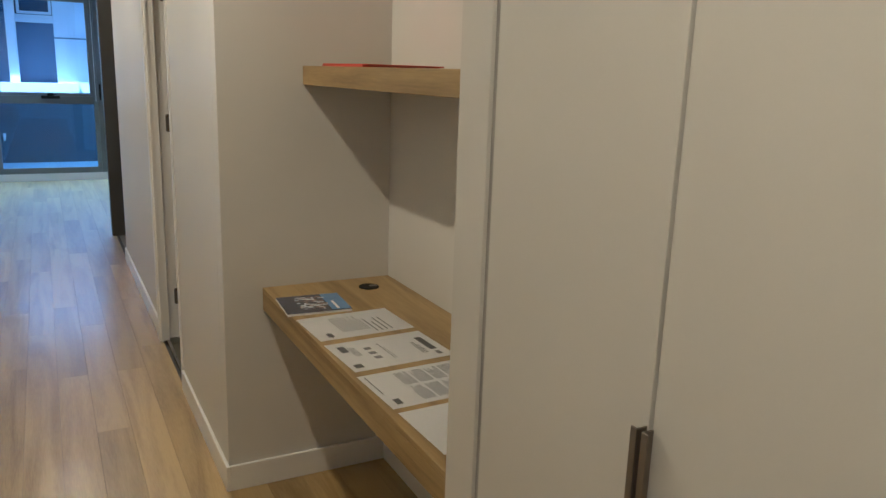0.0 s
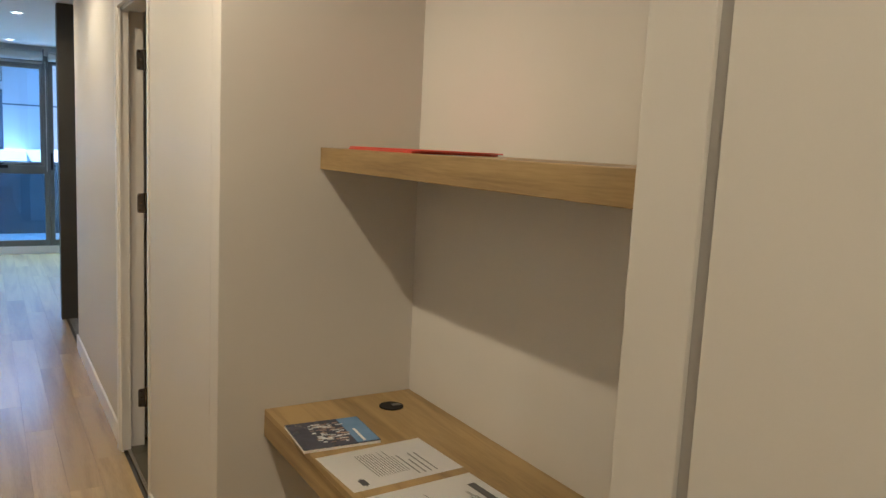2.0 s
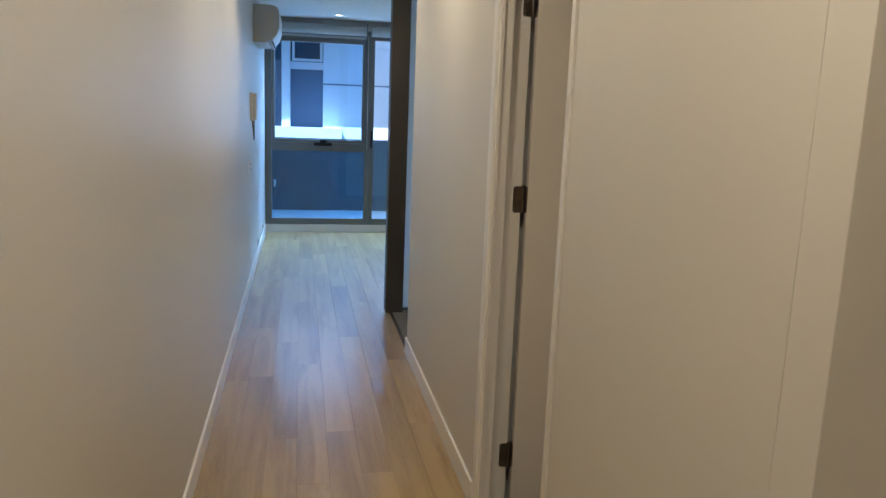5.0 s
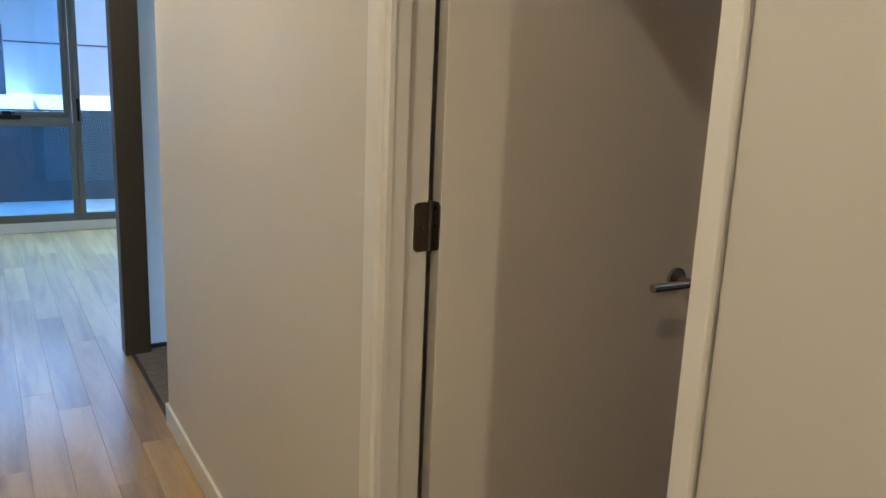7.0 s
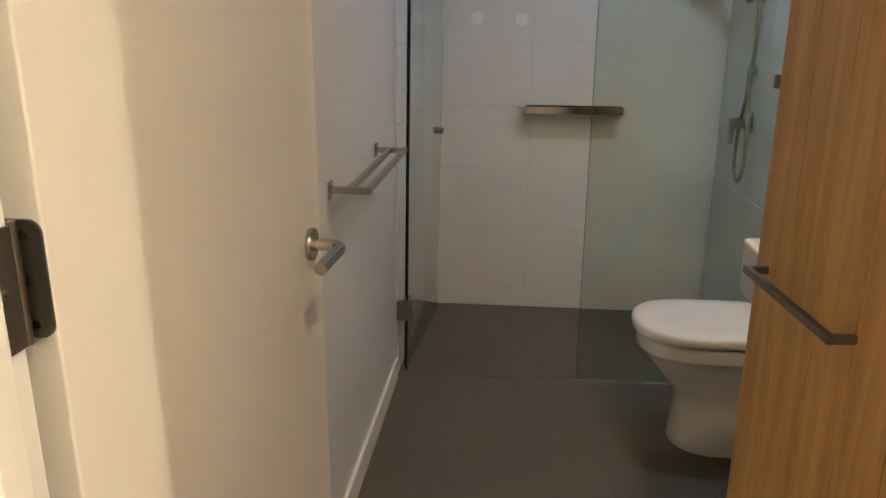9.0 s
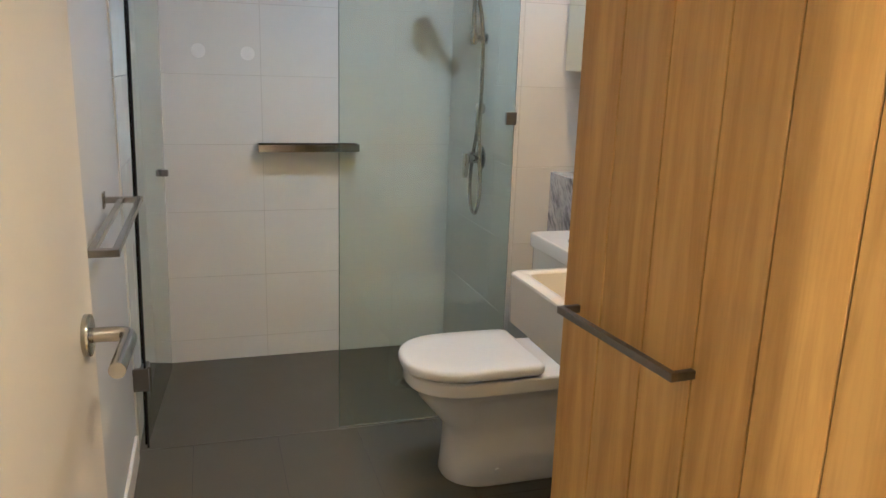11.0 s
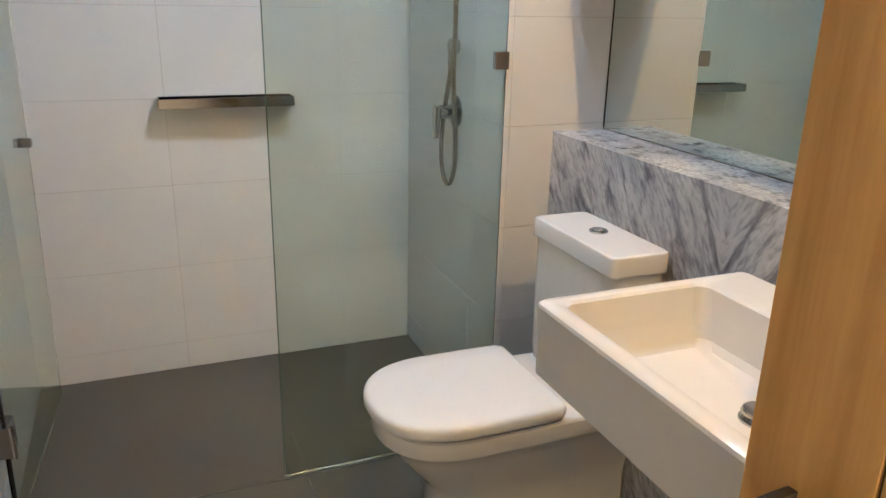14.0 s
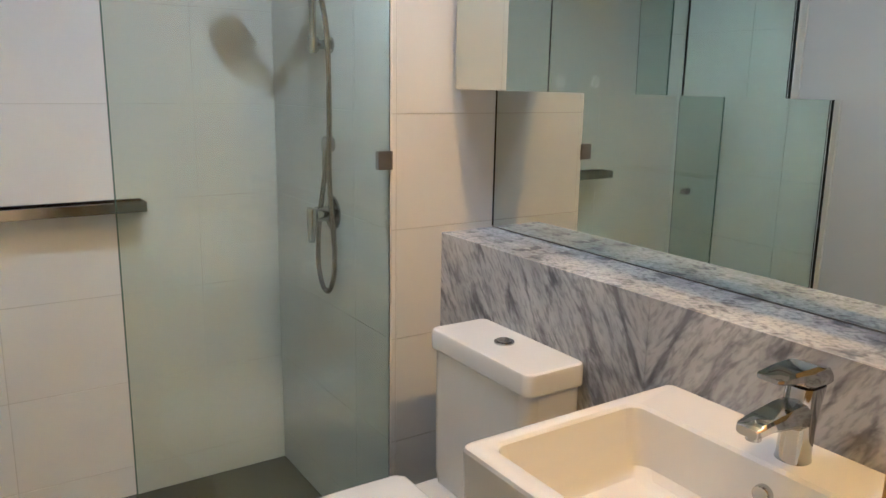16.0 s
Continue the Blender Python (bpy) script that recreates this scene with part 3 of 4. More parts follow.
for k in range(80):
    x, y = rb.uniform(0.178, 0.256), rb.uniform(-0.335, -0.20)
    put_in(cw if k % 2 else ct, box(x, x + rb.uniform(0.006, 0.022), y, y + rb.uniform(0.003, 0.008), T + 0.0097, T + 0.0099 + 0.0001 * (k % 2)))
tagged(part("cover_houses", turn(cw, BC, -4), COVERWHITE, book), kind="stuff")
tagged(part("cover_roofs", turn(ct, BC, -4), COVERTAN, book), kind="stuff")

# ---------------------------------------------------------------- hall and living fixtures


def downlight(x, y, z):
    d = thing("downlight", (x, y, z - 0.012), "small round recessed downlight, lit", "ceiling light", "recessed downlights")
    bm = bmesh.new()
    for r, zz in ((0.052, z), (0.050, z - 0.006), (0.040, z - 0.008), (0.036, z - 0.001)):
        for k in range(32):
            bm.verts.new((x + r * math.cos(k * math.pi / 16), y + r * math.sin(k * math.pi / 16), zz))
    bm.verts.ensure_lookup_table()
    for ring in range(3):
        for k in range(32):
            a, b = ring * 32 + k, ring * 32 + (k + 1) % 32
            bm.faces.new((bm.verts[a], bm.verts[b], bm.verts[b + 32], bm.verts[a + 32]))
    part("trim_ring", bm, WPLAST, d)
    part("lens", rod((x, y, z - 0.001), (x, y, z - 0.003), 0.036, 32), LENS, d, "glowing lamp lens")


for x, y in HALL_LAMPS + LIVING_LAMPS:
    downlight(x, y, CEIL)
for x, y in BATH_LAMPS:
    downlight(x, y, BATH_CEIL)

alarm = thing("smoke_alarm", (-0.49, 4.53, CEIL - 0.05), "round white smoke alarm on the ceiling", "smoke alarm")
part("base", rod((-0.49, 4.53, CEIL), (-0.49, 4.53, CEIL - 0.018), 0.062, 32, bev=0.003), WPLAST, alarm)
part("dome", rod((-0.49, 4.53, CEIL - 0.018), (-0.49, 4.53, CEIL - 0.05), 0.055, 32, 0.036, bev=0.006), WPLAST, alarm)

ac = thing("air_conditioner", (LW, 6.6, 2.0), "white wall-mounted split air conditioner with open flap", "air conditioner")
prof = [(LW, 2.015), (LW, 2.335), (LW + 0.15, 2.335), (LW + 0.20, 2.320), (LW + 0.222, 2.280), (LW + 0.225, 2.150), (LW + 0.20, 2.080), (LW + 0.16, 2.035), (LW + 0.10, 2.015)]
part("housing", prism(prof, "Y", 6.19, 7.02, 0.006), ACP, ac)
part("flap", turn(box(LW + 0.06, LW + 0.17, 6.22, 6.99, 2.002, 2.008, 0.002), (LW + 0.17, 6.6, 2.030), 28, "Y"), ACP, ac)
part("louvre", turn(box(LW + 0.10, LW + 0.18, 6.22, 6.99, 2.015, 2.020, 0.002), (LW + 0.18, 6.6, 2.030), 40, "Y"), GREYPL, ac)

icom = thing("intercom", (LW, 5.760, 1.34), "cream wall intercom handset with a looped cord", "intercom")
part("wall_plate", box(LW, LW + 0.022, 5.700, 5.810, 1.345, 1.575, 0.005), ACP, icom)
part("handset", join(box(LW + 0.022, LW + 0.052, 5.705, 5.750, 1.352, 1.568, 0.008), box(LW + 0.02, LW + 0.042, 5.710, 5.745, 1.40, 1.52, 0.004)), ACP, icom)
part("button", rod((LW + 0.02, 5.780, 1.40), (LW + 0.026, 5.780, 1.40), 0.008), GREYPL, icom)
part("cord", tube(smooth_path([(LW + 0.03, 5.720, 1.35), (LW + 0.03, 5.705, 1.28), (LW + 0.028, 5.725, 1.205), (LW + 0.026, 5.770, 1.20), (LW + 0.02, 5.790, 1.27), (LW + 0.012, 5.785, 1.346)], 8), 0.0055, 8), GREYPL, icom)


def wall_plate(name, y, z, w, h, label, marks):
    p = thing(name, (LW, y, z - h / 2), label, name.replace("_", " "))
    part("plate", box(LW, LW + 0.009, y - w / 2, y + w / 2, z - h / 2, z + h / 2, 0.002), WPLAST, p)
    for dy, dz, sw, sh in marks:
        part("rocker", box(LW + 0.009, LW + 0.013, y + dy - sw / 2, y + dy + sw / 2, z + dz - sh / 2, z + dz + sh / 2, 0.001), GREYPL, p)


wall_plate("light_switch", 5.5, 0.985, 0.072, 0.115, "white two-gang light switch plate", [(0, 0.02, 0.012, 0.02), (0, -0.02, 0.012, 0.02)])
wall_plate("power_outlet", 7.6, 0.17, 0.115, 0.072, "white double power outlet near the skirting", [(-0.03, 0, 0.012, 0.02), (0.03, 0, 0.012, 0.02)])
wall_plate("power_outlet", 6.6, 0.175, 0.115, 0.072, "white power outlet near the skirting", [(-0.03, 0, 0.012, 0.02), (0.03, 0, 0.012, 0.02)])

# sliding bedroom partition in a dark frame with frosted panes
slide = thing("sliding_partition", (1.5, POST + 0.06, 0), "dark framed sliding partition with frosted panes", "sliding door")
part("frame_post", box(-0.03, 0.098, POST - 0.02, POST + 0.10, 0, CEIL - 0.002, 0.002), DARKFRAME, slide)
part("top_track", box(0.098, 3.2, POST - 0.01, POST + 0.09, CEIL - 0.06, CEIL - 0.002, 0.002), DARKFRAME, slide)
part("bottom_track", box(0.098, 3.2, POST + 0.05, POST + 0.10, 0.004, 0.014), DARKFRAME, slide)
for a, b in ((0.10, 1.11), (1.13, 2.14), (2.16, 3.19)):
    part("frosted_pane", box(a, b, POST + 0.082, POST + 0.09, 0.016, CEIL - 0.062), FROST, slide, "frosted translucent pane")
    part("stile", box(b - 0.0, b + 0.02, POST + 0.07, POST + 0.10, 0.016, CEIL - 0.062), DARKFRAME, slide)

# window: fixed light below, awning sash above, then a sliding balcony door
FX0, FX1 = LW, 0.145
win = thing("window_1", (-0.45, WIN + 0.04, 0.092), "grey aluminium window with awning sash over fixed pane", "window")
tagged(win, kind="structure")
F0, F1 = WIN - 0.005, WIN + 0.075
for nm, b in (("stile", (FX0, FX0 + 0.078, F0, F1, 0.092, 2.36)), ("stile", (0.095, FX1, F0, F1, 0.092, 2.36)), ("sill_rail", (FX0 + 0.078, 0.095, F0, F1, 0.092, 0.165)),
              ("transom", (FX0 + 0.078, 0.095, F0, F1, 0.965, 1.062)), ("head_rail", (FX0 + 0.078, 0.095, F0, F1, 2.25, 2.36))):
    part(nm, box(*b, 0.003), ALU, win)
sx0, sx1 = FX0 + 0.080, 0.093
for b in ((sx0, sx0 + 0.035, 1.064, 2.248), (sx1 - 0.035, sx1, 1.064, 2.248), (sx0 + 0.035, sx1 - 0.035, 1.064, 1.10), (sx0 + 0.035, sx1 - 0.035, 2.205, 2.248)):
    part("sash_rail", box(b[0], b[1], F0 - 0.008, F1 - 0.02, b[2], b[3], 0.003), ALU, win)
for b in ((FX0 + 0.074, 0.099, 0.161, 0.969), (sx0 + 0.03, sx1 - 0.03, 1.095, 2.21)):
    pane = part("pane", box(b[0], b[1], WIN + 0.02, WIN + 0.028, b[2], b[3]), BLUEGLASS, win, "blue tinted pane")
    pane.visible_shadow = False
winder = part("chain_winder", join(box(-0.50, -0.29, F0 - 0.045, F0 - 0.002, 1.03, 1.066, 0.004), box(-0.43, -0.36, F0 - 0.05, F0 - 0.02, 1.06, 1.10, 0.004), rod((-0.40, F0 - 0.03, 1.07), (-0.33, F0 - 0.05, 1.09), 0.006)), BLACK, win, "black chain winder")
bdoor = thing("door_2", (1.5, WIN + 0.04, 0.092), "grey aluminium framed glazed balcony door", "door")
tagged(bdoor, kind="structure")
for nm, b in (("stile", (0.147, 0.20, 0.092, 2.36)), ("stile", (1.50, 1.60, 0.092, 2.36)), ("stile", (2.90, 2.96, 0.092, 2.36))):
    part(nm, box(b[0], b[1], F0, F1, b[2], b[3], 0.003), ALU, bdoor)
for a, b in ((0.20, 1.50), (1.60, 2.90)):
    part("bottom_rail", box(a, b, F0, F1, 0.092, 0.165, 0.003), ALU, bdoor)
    part("top_rail", box(a, b, F0, F1, 2.26, 2.36, 0.003), ALU, bdoor)
    pane = part("pane", box(a - 0.004, b + 0.004, WIN + 0.02, WIN + 0.028, 0.161, 2.264), WGLASS, bdoor)
    pane.visible_shadow = False
part("pull_handle", box(0.165, 0.185, F0 - 0.03, F0, 1.02, 1.22, 0.004), BLACK, bdoor)
blind = thing("roller_blind", (-0.45, WIN - 0.06, 2.26), "rolled-up grey roller blind above the window", "blind")
part("rolled_fabric", rod((LW + 0.03, WIN - 0.06, 2.352), (0.09, WIN - 0.06, 2.352), 0.056, 28), BLINDM, blind)
part("hem_bar", box(LW + 0.03, 0.09, WIN - 0.026, WIN - 0.012, 2.262, 2.29, 0.003), BLINDM, blind)
part("bracket", box(0.092, 0.104, WIN - 0.12, WIN - 0.01, 2.28, 2.43, 0.003), ALU, blind)
part("bracket", box(LW + 0.012, LW + 0.022, WIN - 0.12, WIN - 0.01, 2.28, 2.43, 0.003), ALU, blind)
part("chain", rod((0.12, WIN - 0.05, 2.3), (0.12, WIN - 0.05, 1.0), 0.0025, 8), WPLAST, blind)
blind2 = thing("roller_blind", (1.6, WIN - 0.06, 2.26), "rolled-up grey roller blind above the balcony door", "blind")
part("rolled_fabric", rod((0.15, WIN - 0.06, 2.352), (2.9, WIN - 0.06, 2.352), 0.056, 28), BLINDM, blind2)
part("bracket", box(2.9, 2.91, WIN - 0.12, WIN - 0.01, 2.28, 2.43, 0.003), ALU, blind2)

# ---------------------------------------------------------------- outside
struct("ground", box(-60, 60, WIN + 0.3, 140, -9.2, -9.0), CONC, "paved ground far below")
# Out-of-view mass, added to keep direct sun off the balcony and parapet.
struct("unseen_sun_block", box(-12, 12, -3.8, 10.05, 2.95, 6.0), PARA, "unseen block that keeps the sun off the balcony")
struct("balcony_floor", box(-1.6, 5, WIN + 0.12, 10.05, -0.12, 0.05), CONC, "grey balcony floor")
struct("balcony_parapet", box(-1.6, 5, 9.9, 10.05, 0.05, 1.045, 0.004), PARA, "solid rendered balcony parapet")
struct("balcony_side_wall", box(-1.75, -1.6, WIN + 0.12, 10.05, -0.12, 2.7), PARA, "rendered balcony side wall")
tap_ob = thing("garden_tap", (-1.0, 9.9, 0.35), "small white outdoor tap on the parapet", "tap")
part("tap_body", join(rod((-1.0, 9.9, 0.42), (-1.0, 9.84, 0.42), 0.014), rod((-1.0, 9.845, 0.42), (-1.0, 9.84, 0.37), 0.011), rod((-1.0, 9.87, 0.43), (-1.0, 9.87, 0.47), 0.018)), WPLAST, tap_ob)

nb = thing("apartment_building", (0, 18.4, -9), "neighbouring white and blue clad apartment building", "building")
part("wall", box(-14, -1.45, 18.2, 24, -9, 12), FACADEB, nb, "blue shaded cladding")
part("wall", box(-1.10, -0.90, 17.9, 24, -9, 12), FACADE, nb, "white pier")
part("wall", box(-0.12, 14, 18.0, 24, -9, 12), FACADE, nb, "white cladding panels")
part("wall", box(-1.45, -0.12, 18.35, 24, -9, 12), FACADEB, nb)
for z in (-4.6, -1.6, 1.4, 4.4, 7.4):
    part("spandrel", box(-0.9, -0.12, 18.2, 18.35, z + 0.95, z + 1.12), FACADE, nb)
    w = part("window", box(-0.88, -0.14, 18.25, 18.32, z + 1.14, z + 2.3), FARGLASS, nb)
    part("frame", join(box(-0.86, -0.80, 18.20, 18.25, z + 1.14, z + 2.3), box(-0.2, -0.14, 18.20, 18.25, z + 1.14, z + 2.3), box(-0.80, -0.2, 18.20, 18.25, z + 1.14, z + 1.2)), FACADE, w)
    w = part("window", box(-1.43, -1.12, 18.12, 18.18, z + 1.14, z + 2.3), FARGLASS, nb)
    part("panel_joint", box(-0.12, 14, 17.985, 17.998, z + 0.6, z + 0.63), FACADEB, nb)
# Added above the view: shades the facade, its sunlit front shows in floor reflections.
part("unseen_shade_block", box(-14, 0.62, 16.12, 17.9, 3.6, 12), FACADE, nb, "unseen block that shades the facade and brightens floor reflections")
part("ledge", box(-1.3, 0.3, 17.4, 18.2, 0.2, 0.98), FACADE, nb, "white balcony ledge")

# ---------------------------------------------------------------- bathroom fittings
# double towel rail
rail = thing("towel_rail", (1.7, BL, 0.985), "double square-section steel towel rail on the white wall", "towel rail")
RZ = 0.984
for x in (1.405, 2.030):
    arm = part("arm", box(x - 0.010, x + 0.010, BL - 0.104, BL - 0.004, RZ - 0.008, RZ + 0.008, 0.0012), STEEL, rail)
    part("wall_plate", box(x - 0.019, x + 0.019, BL - 0.005, BL, RZ - 0.022, RZ + 0.022, 0.0015), STEEL, arm)
part("rail_bar", box(1.4155, 2.0195, BL - 0.103, BL - 0.088, RZ - 0.007, RZ + 0.007, 0.0012), STEEL, rail)
part("rail_bar", box(1.4155, 2.0195, BL - 0.056, BL - 0.041, RZ - 0.007, RZ + 0.007, 0.0012), STEEL, rail)

switch = thing("light_switch", (0.985, BL, 1.055), "white switch plate on the bathroom wall beside the door", "light switch")
part("plate", box(0.927, 1.043, BL - 0.009, BL, 1.055, 1.127, 0.002), WPLAST, switch)
for x in (0.955, 1.023):
    part("rocker", box(x - 0.006, x + 0.006, BL - 0.013, BL - 0.009, 1.083, 1.107, 0.001), GREYPL, switch)

# shower screen: fixed pane and a door standing open into the shower
GY = 1.093
fixed = thing("shower_screen", (SX + 0.01, 0.76, 0), "fixed green-tinted glass shower screen", "shower screen")
pane = part("pane", box(SX + 0.004, SX + 0.014, SR + 0.004, GY, 0.004, 2.05), SGLASS, fixed)
pane.visible_shadow = False
for z in (0.25, 1.19):
    part("wall_clip", box(SX - 0.003, SX + 0.020, SR - 0.001, SR + 0.040, z - 0.024, z + 0.024, 0.002), DARKMETAL, fixed)
part("polished_edge", box(SX + 0.0042, SX + 0.0138, GY, GY + 0.0022, 0.004, 2.05), EDGEG, fixed, "dark green polished glass edge")
part("wall_seal", box(SX + 0.003, SX + 0.015, SR, SR + 0.004, 0.004, 2.05), WPLAST, fixed)

gdoor = thing("shower_door", (SX + 0.01, BL - 0.01, 0), "glass shower door standing open against the tiled wall", "shower door")
GD0 = Vector((SX + 0.02, BL - 0.018, 0))
ga = -4.6
LEAN, FOOT = 0.9, Vector((SX, BL - 0.03, 0))
pane = part("pane", turn(turn(box(GD0.x, GD0.x + 0.70, GD0.y - 0.017, GD0.y - 0.007, 0.012, 2.05), GD0, ga), FOOT, LEAN, "X"), SGLASS, gdoor)
pane.visible_shadow = False
part("edge_seal", turn(box(SX + 0.000, SX + 0.008, BL - 0.040, BL - 0.033, 0.008, 2.05), FOOT, LEAN, "X"), BLACK, gdoor, "black rubber edge seal")
for z in (0.27, 1.83):
    hg = part("glass_hinge", join(box(SX - 0.006, SX + 0.012, BL - 0.052, BL - 0.0005, z - 0.042, z + 0.042, 0.002), turn(box(GD0.x - 0.012, GD0.x + 0.052, GD0.y - 0.032, GD0.y - 0.006, z - 0.042, z + 0.042, 0.002), GD0, ga)), DARKMETAL, gdoor, "square steel glass hinge")
    part("pin", rod((SX - 0.002, BL - 0.056, z - 0.045), (SX - 0.002, BL - 0.056, z + 0.045), 0.006, 12), STEEL, hg)
part("knob", turn(join(box(GD0.x + 0.615, GD0.x + 0.645, GD0.y - 0.056, GD0.y - 0.010, 0.895, 0.922, 0.004)), GD0, ga), DARKMETAL, gdoor, "square dark door knob")

# shower tray-shelf on the end wall
tray = thing("shower_shelf", (BX - 0.05, 1.10, 0.985), "long chrome shower shelf tray on the tiles", "shower shelf")
ty0, ty1, tz = 0.880, 1.326, 0.984
part("base_plate", box(BX - 0.080, BX - 0.004, ty0 + 0.004, ty1 - 0.004, tz, tz + 0.003), TRAYM, tray)
for b in ((BX - 0.085, BX - 0.080, ty0, ty1), (BX - 0.005, BX, ty0, ty1)):
    part("rim", box(*b, tz - 0.002, tz + 0.030, 0.001), TRAYM, tray)
for y in (ty0, ty1 - 0.005):
    part("end_rim", box(BX - 0.080, BX - 0.005, y, y + 0.005, tz - 0.002, tz + 0.030, 0.001), TRAYM, tray)

# shower rail, hand shower, hose and mixer
RX = 2.80
sh = thing("shower_set", (RX, SR, 0.8), "chrome shower rail with hand shower, hose and mixer", "shower")
part("slide_rail", rod((RX, SR + 0.056, 1.462), (RX, SR + 0.056, 2.10), 0.0105, 18), CHROME, sh)
for z in (1.487, 2.06):
    part("rail_bracket", join(rod((RX, SR, z), (RX, SR + 0.060, z), 0.013, 18, bev=0.002), rod((RX, SR, z), (RX, SR + 0.006, z), 0.022, 24), rod((RX, SR + 0.056, z - 0.020), (RX, SR + 0.056, z + 0.020), 0.016, 18, bev=0.002)), CHROME, sh)
part("hose_outlet", join(rod((RX, SR, 1.205), (RX, SR + 0.030, 1.205), 0.023, 24, bev=0.003), rod((RX, SR + 0.022, 1.20), (RX, SR + 0.022, 1.15), 0.0105, 14, bev=0.002), rod((RX, SR + 0.022, 1.165), (RX, SR + 0.022, 1.135), 0.013, 8)), CHROME, sh)
holder = part("hand_shower_holder", join(rod((RX, SR + 0.028, 1.74), (RX, SR + 0.086, 1.74), 0.018, 18, bev=0.003), rod((RX - 0.027, SR + 0.074, 1.712), (RX - 0.018, SR + 0.098, 1.755), 0.017, 16, bev=0.002)), CHROME, sh)
hs = part("hand_shower", join(tube(smooth_path([(RX - 0.036, SR + 0.056, 1.66), (RX - 0.022, SR + 0.085, 1.735), (RX - 0.008, SR + 0.145, 1.82), (RX, SR + 0.20, 1.872)], 5), 0.0125, 16), rod((RX, SR + 0.205, 1.902), (RX + 0.006, SR + 0.222, 1.872), 0.040, 32, 0.044, bev=0.004)), CHROME, sh)
hose = smooth_path([(RX - 0.036, SR + 0.058, 1.665), (RX - 0.044, SR + 0.034, 1.52), (RX - 0.040, SR + 0.028, 1.30), (RX - 0.034, SR + 0.028, 1.10), (RX - 0.048, SR + 0.022, 0.93), (RX - 0.047, SR + 0.022, 0.83), (RX - 0.020, SR + 0.026, 0.768),
                    (RX + 0.014, SR + 0.032, 0.775), (RX + 0.036, SR + 0.036, 0.85), (RX + 0.030, SR + 0.034, 0.97), (RX + 0.012, SR + 0.026, 1.08), (RX, SR + 0.022, 1.145)], 10)
part("hose", tube(hose, 0.0078, 10), STEEL, sh, "ribbed metal hose")
mx = part("mixer_body", join(rod((RX, SR, 1.0), (RX, SR + 0.007, 1.0), 0.052, 36, bev=0.002), rod((RX, SR, 1.0), (RX, SR + 0.062, 1.0), 0.023, 28, bev=0.004)), CHROME, sh)
part("mixer_lever", prism([(RX - 0.022, 1.020), (RX + 0.022, 1.020), (RX + 0.020, 0.965), (RX + 0.012, 0.915), (RX - 0.006, 0.915), (RX - 0.018, 0.965)], "Y", SR + 0.062, SR + 0.080, 0.004), CHROME, mx)
for y, z in ((1.356, 1.400), (1.560, 1.405)):
    whole("adhesive_patch", rod((BX - 0.0002, y, z), (BX - 0.0022, y, z), 0.030, 28, bev=0.0008), PATCH, "small round white adhesive patch stuck on shower tiles", "patch", "patches on the shower wall")
drain = thing("floor_drain", (2.80, 0.728, 0), "round slotted chrome floor drain", "drain")
part("rim", rod((2.80, 0.728, 0.0005), (2.80, 0.728, 0.003), 0.055, 32, bev=0.001), DARKMETAL, drain)
for k in range(-3, 4):
    part("slot", box(2.80 + k * 0.013 - 0.0035, 2.80 + k * 0.013 + 0.0035, 0.728 - 0.038 + abs(k) * 0.006, 0.728 + 0.038 - abs(k) * 0.006, 0.003, 0.0036), BLACK, drain)

# marble ledge with the mirror over it
LF, LT = 0.273, 0.988
ledge = thing("marble_ledge", (1.7, 0.2, 0), "grey veined marble ledge and cladding behind the toilet", "ledge")
part("ledge_top", box(0.925, SX, BR + 0.002, LF, LT - 0.004, LT, 0.0008), MARBLE, ledge)
for a, b in ((0.925, 1.700), (1.7015, SX)):
    part("front_slab", box(a, b, LF - 0.02, LF - 0.0003, 0, LT - 0.0041), MARBLE, ledge)
mir = thing("wall_mirror", (1.7, BR, LT), "wide frameless mirror standing on the marble ledge", "mirror")
part("mirror_pane", box(0.925, SX - 0.003, BR - 0.004, BR + 0.002, LT + 0.001, 1.40), MIRROR, mir)
part("edge_bead", box(0.925, SX - 0.003, BR + 0.002, BR + 0.004, LT + 0.0005, LT + 0.0035), DARKMETAL, mir)
part("edge_bead", box(SX - 0.003, SX - 0.0005, BR - 0.003, BR + 0.004, LT + 0.004, 1.372), BLACK, mir)
CB, CYF = 1.376, 0.249
cab = thing("mirror_cabinet", (1.68, 0.25, CB), "mirror-fronted wall cabinet with four doors", "cabinet")
part("carcass", box(0.932, SX - 0.002, BR + 0.008, CYF - 0.021, CB, 2.13, 0.0015), TRIM, cab, "white carcass")
edges = [2.425, 2.055, 1.684, 1.313, 0.942]
for b, a in zip(edges, edges[1:]):
    # The cores are dark so that their colour gives the seams their black shade.
    dr = part("door", box(a + 0.0025, b - 0.0025, CYF - 0.019, CYF - 0.005, CB - 0.006, 2.125, 0.001), DARKFRAME, cab, "mirror door, its core coloured dark as the shade in the seams")
    part("mirror_face", box(a + 0.0025, b - 0.0025, CYF - 0.0048, CYF, CB - 0.006, 2.125), MIRROR, dr)

# wall-hung basin with mixer tap
BX0, BX1, BY0, BY1, BZ = 0.968, 1.642, LF + 0.001, 0.756, 0.834


def rrect(x0, x1, y0, y1, z, r, n=5):
    pts = []
    for cx, cy, a0 in ((x1 - r, y1 - r, 0), (x0 + r, y1 - r, 90), (x0 + r, y0 + r, 180), (x1 - r, y0 + r, 270)):
        for k in range(n + 1):
            a = radians(a0 + 90 * k / n)
            pts.append(Vector((cx + r * math.cos(a), cy + r * math.sin(a), z)))
    return pts


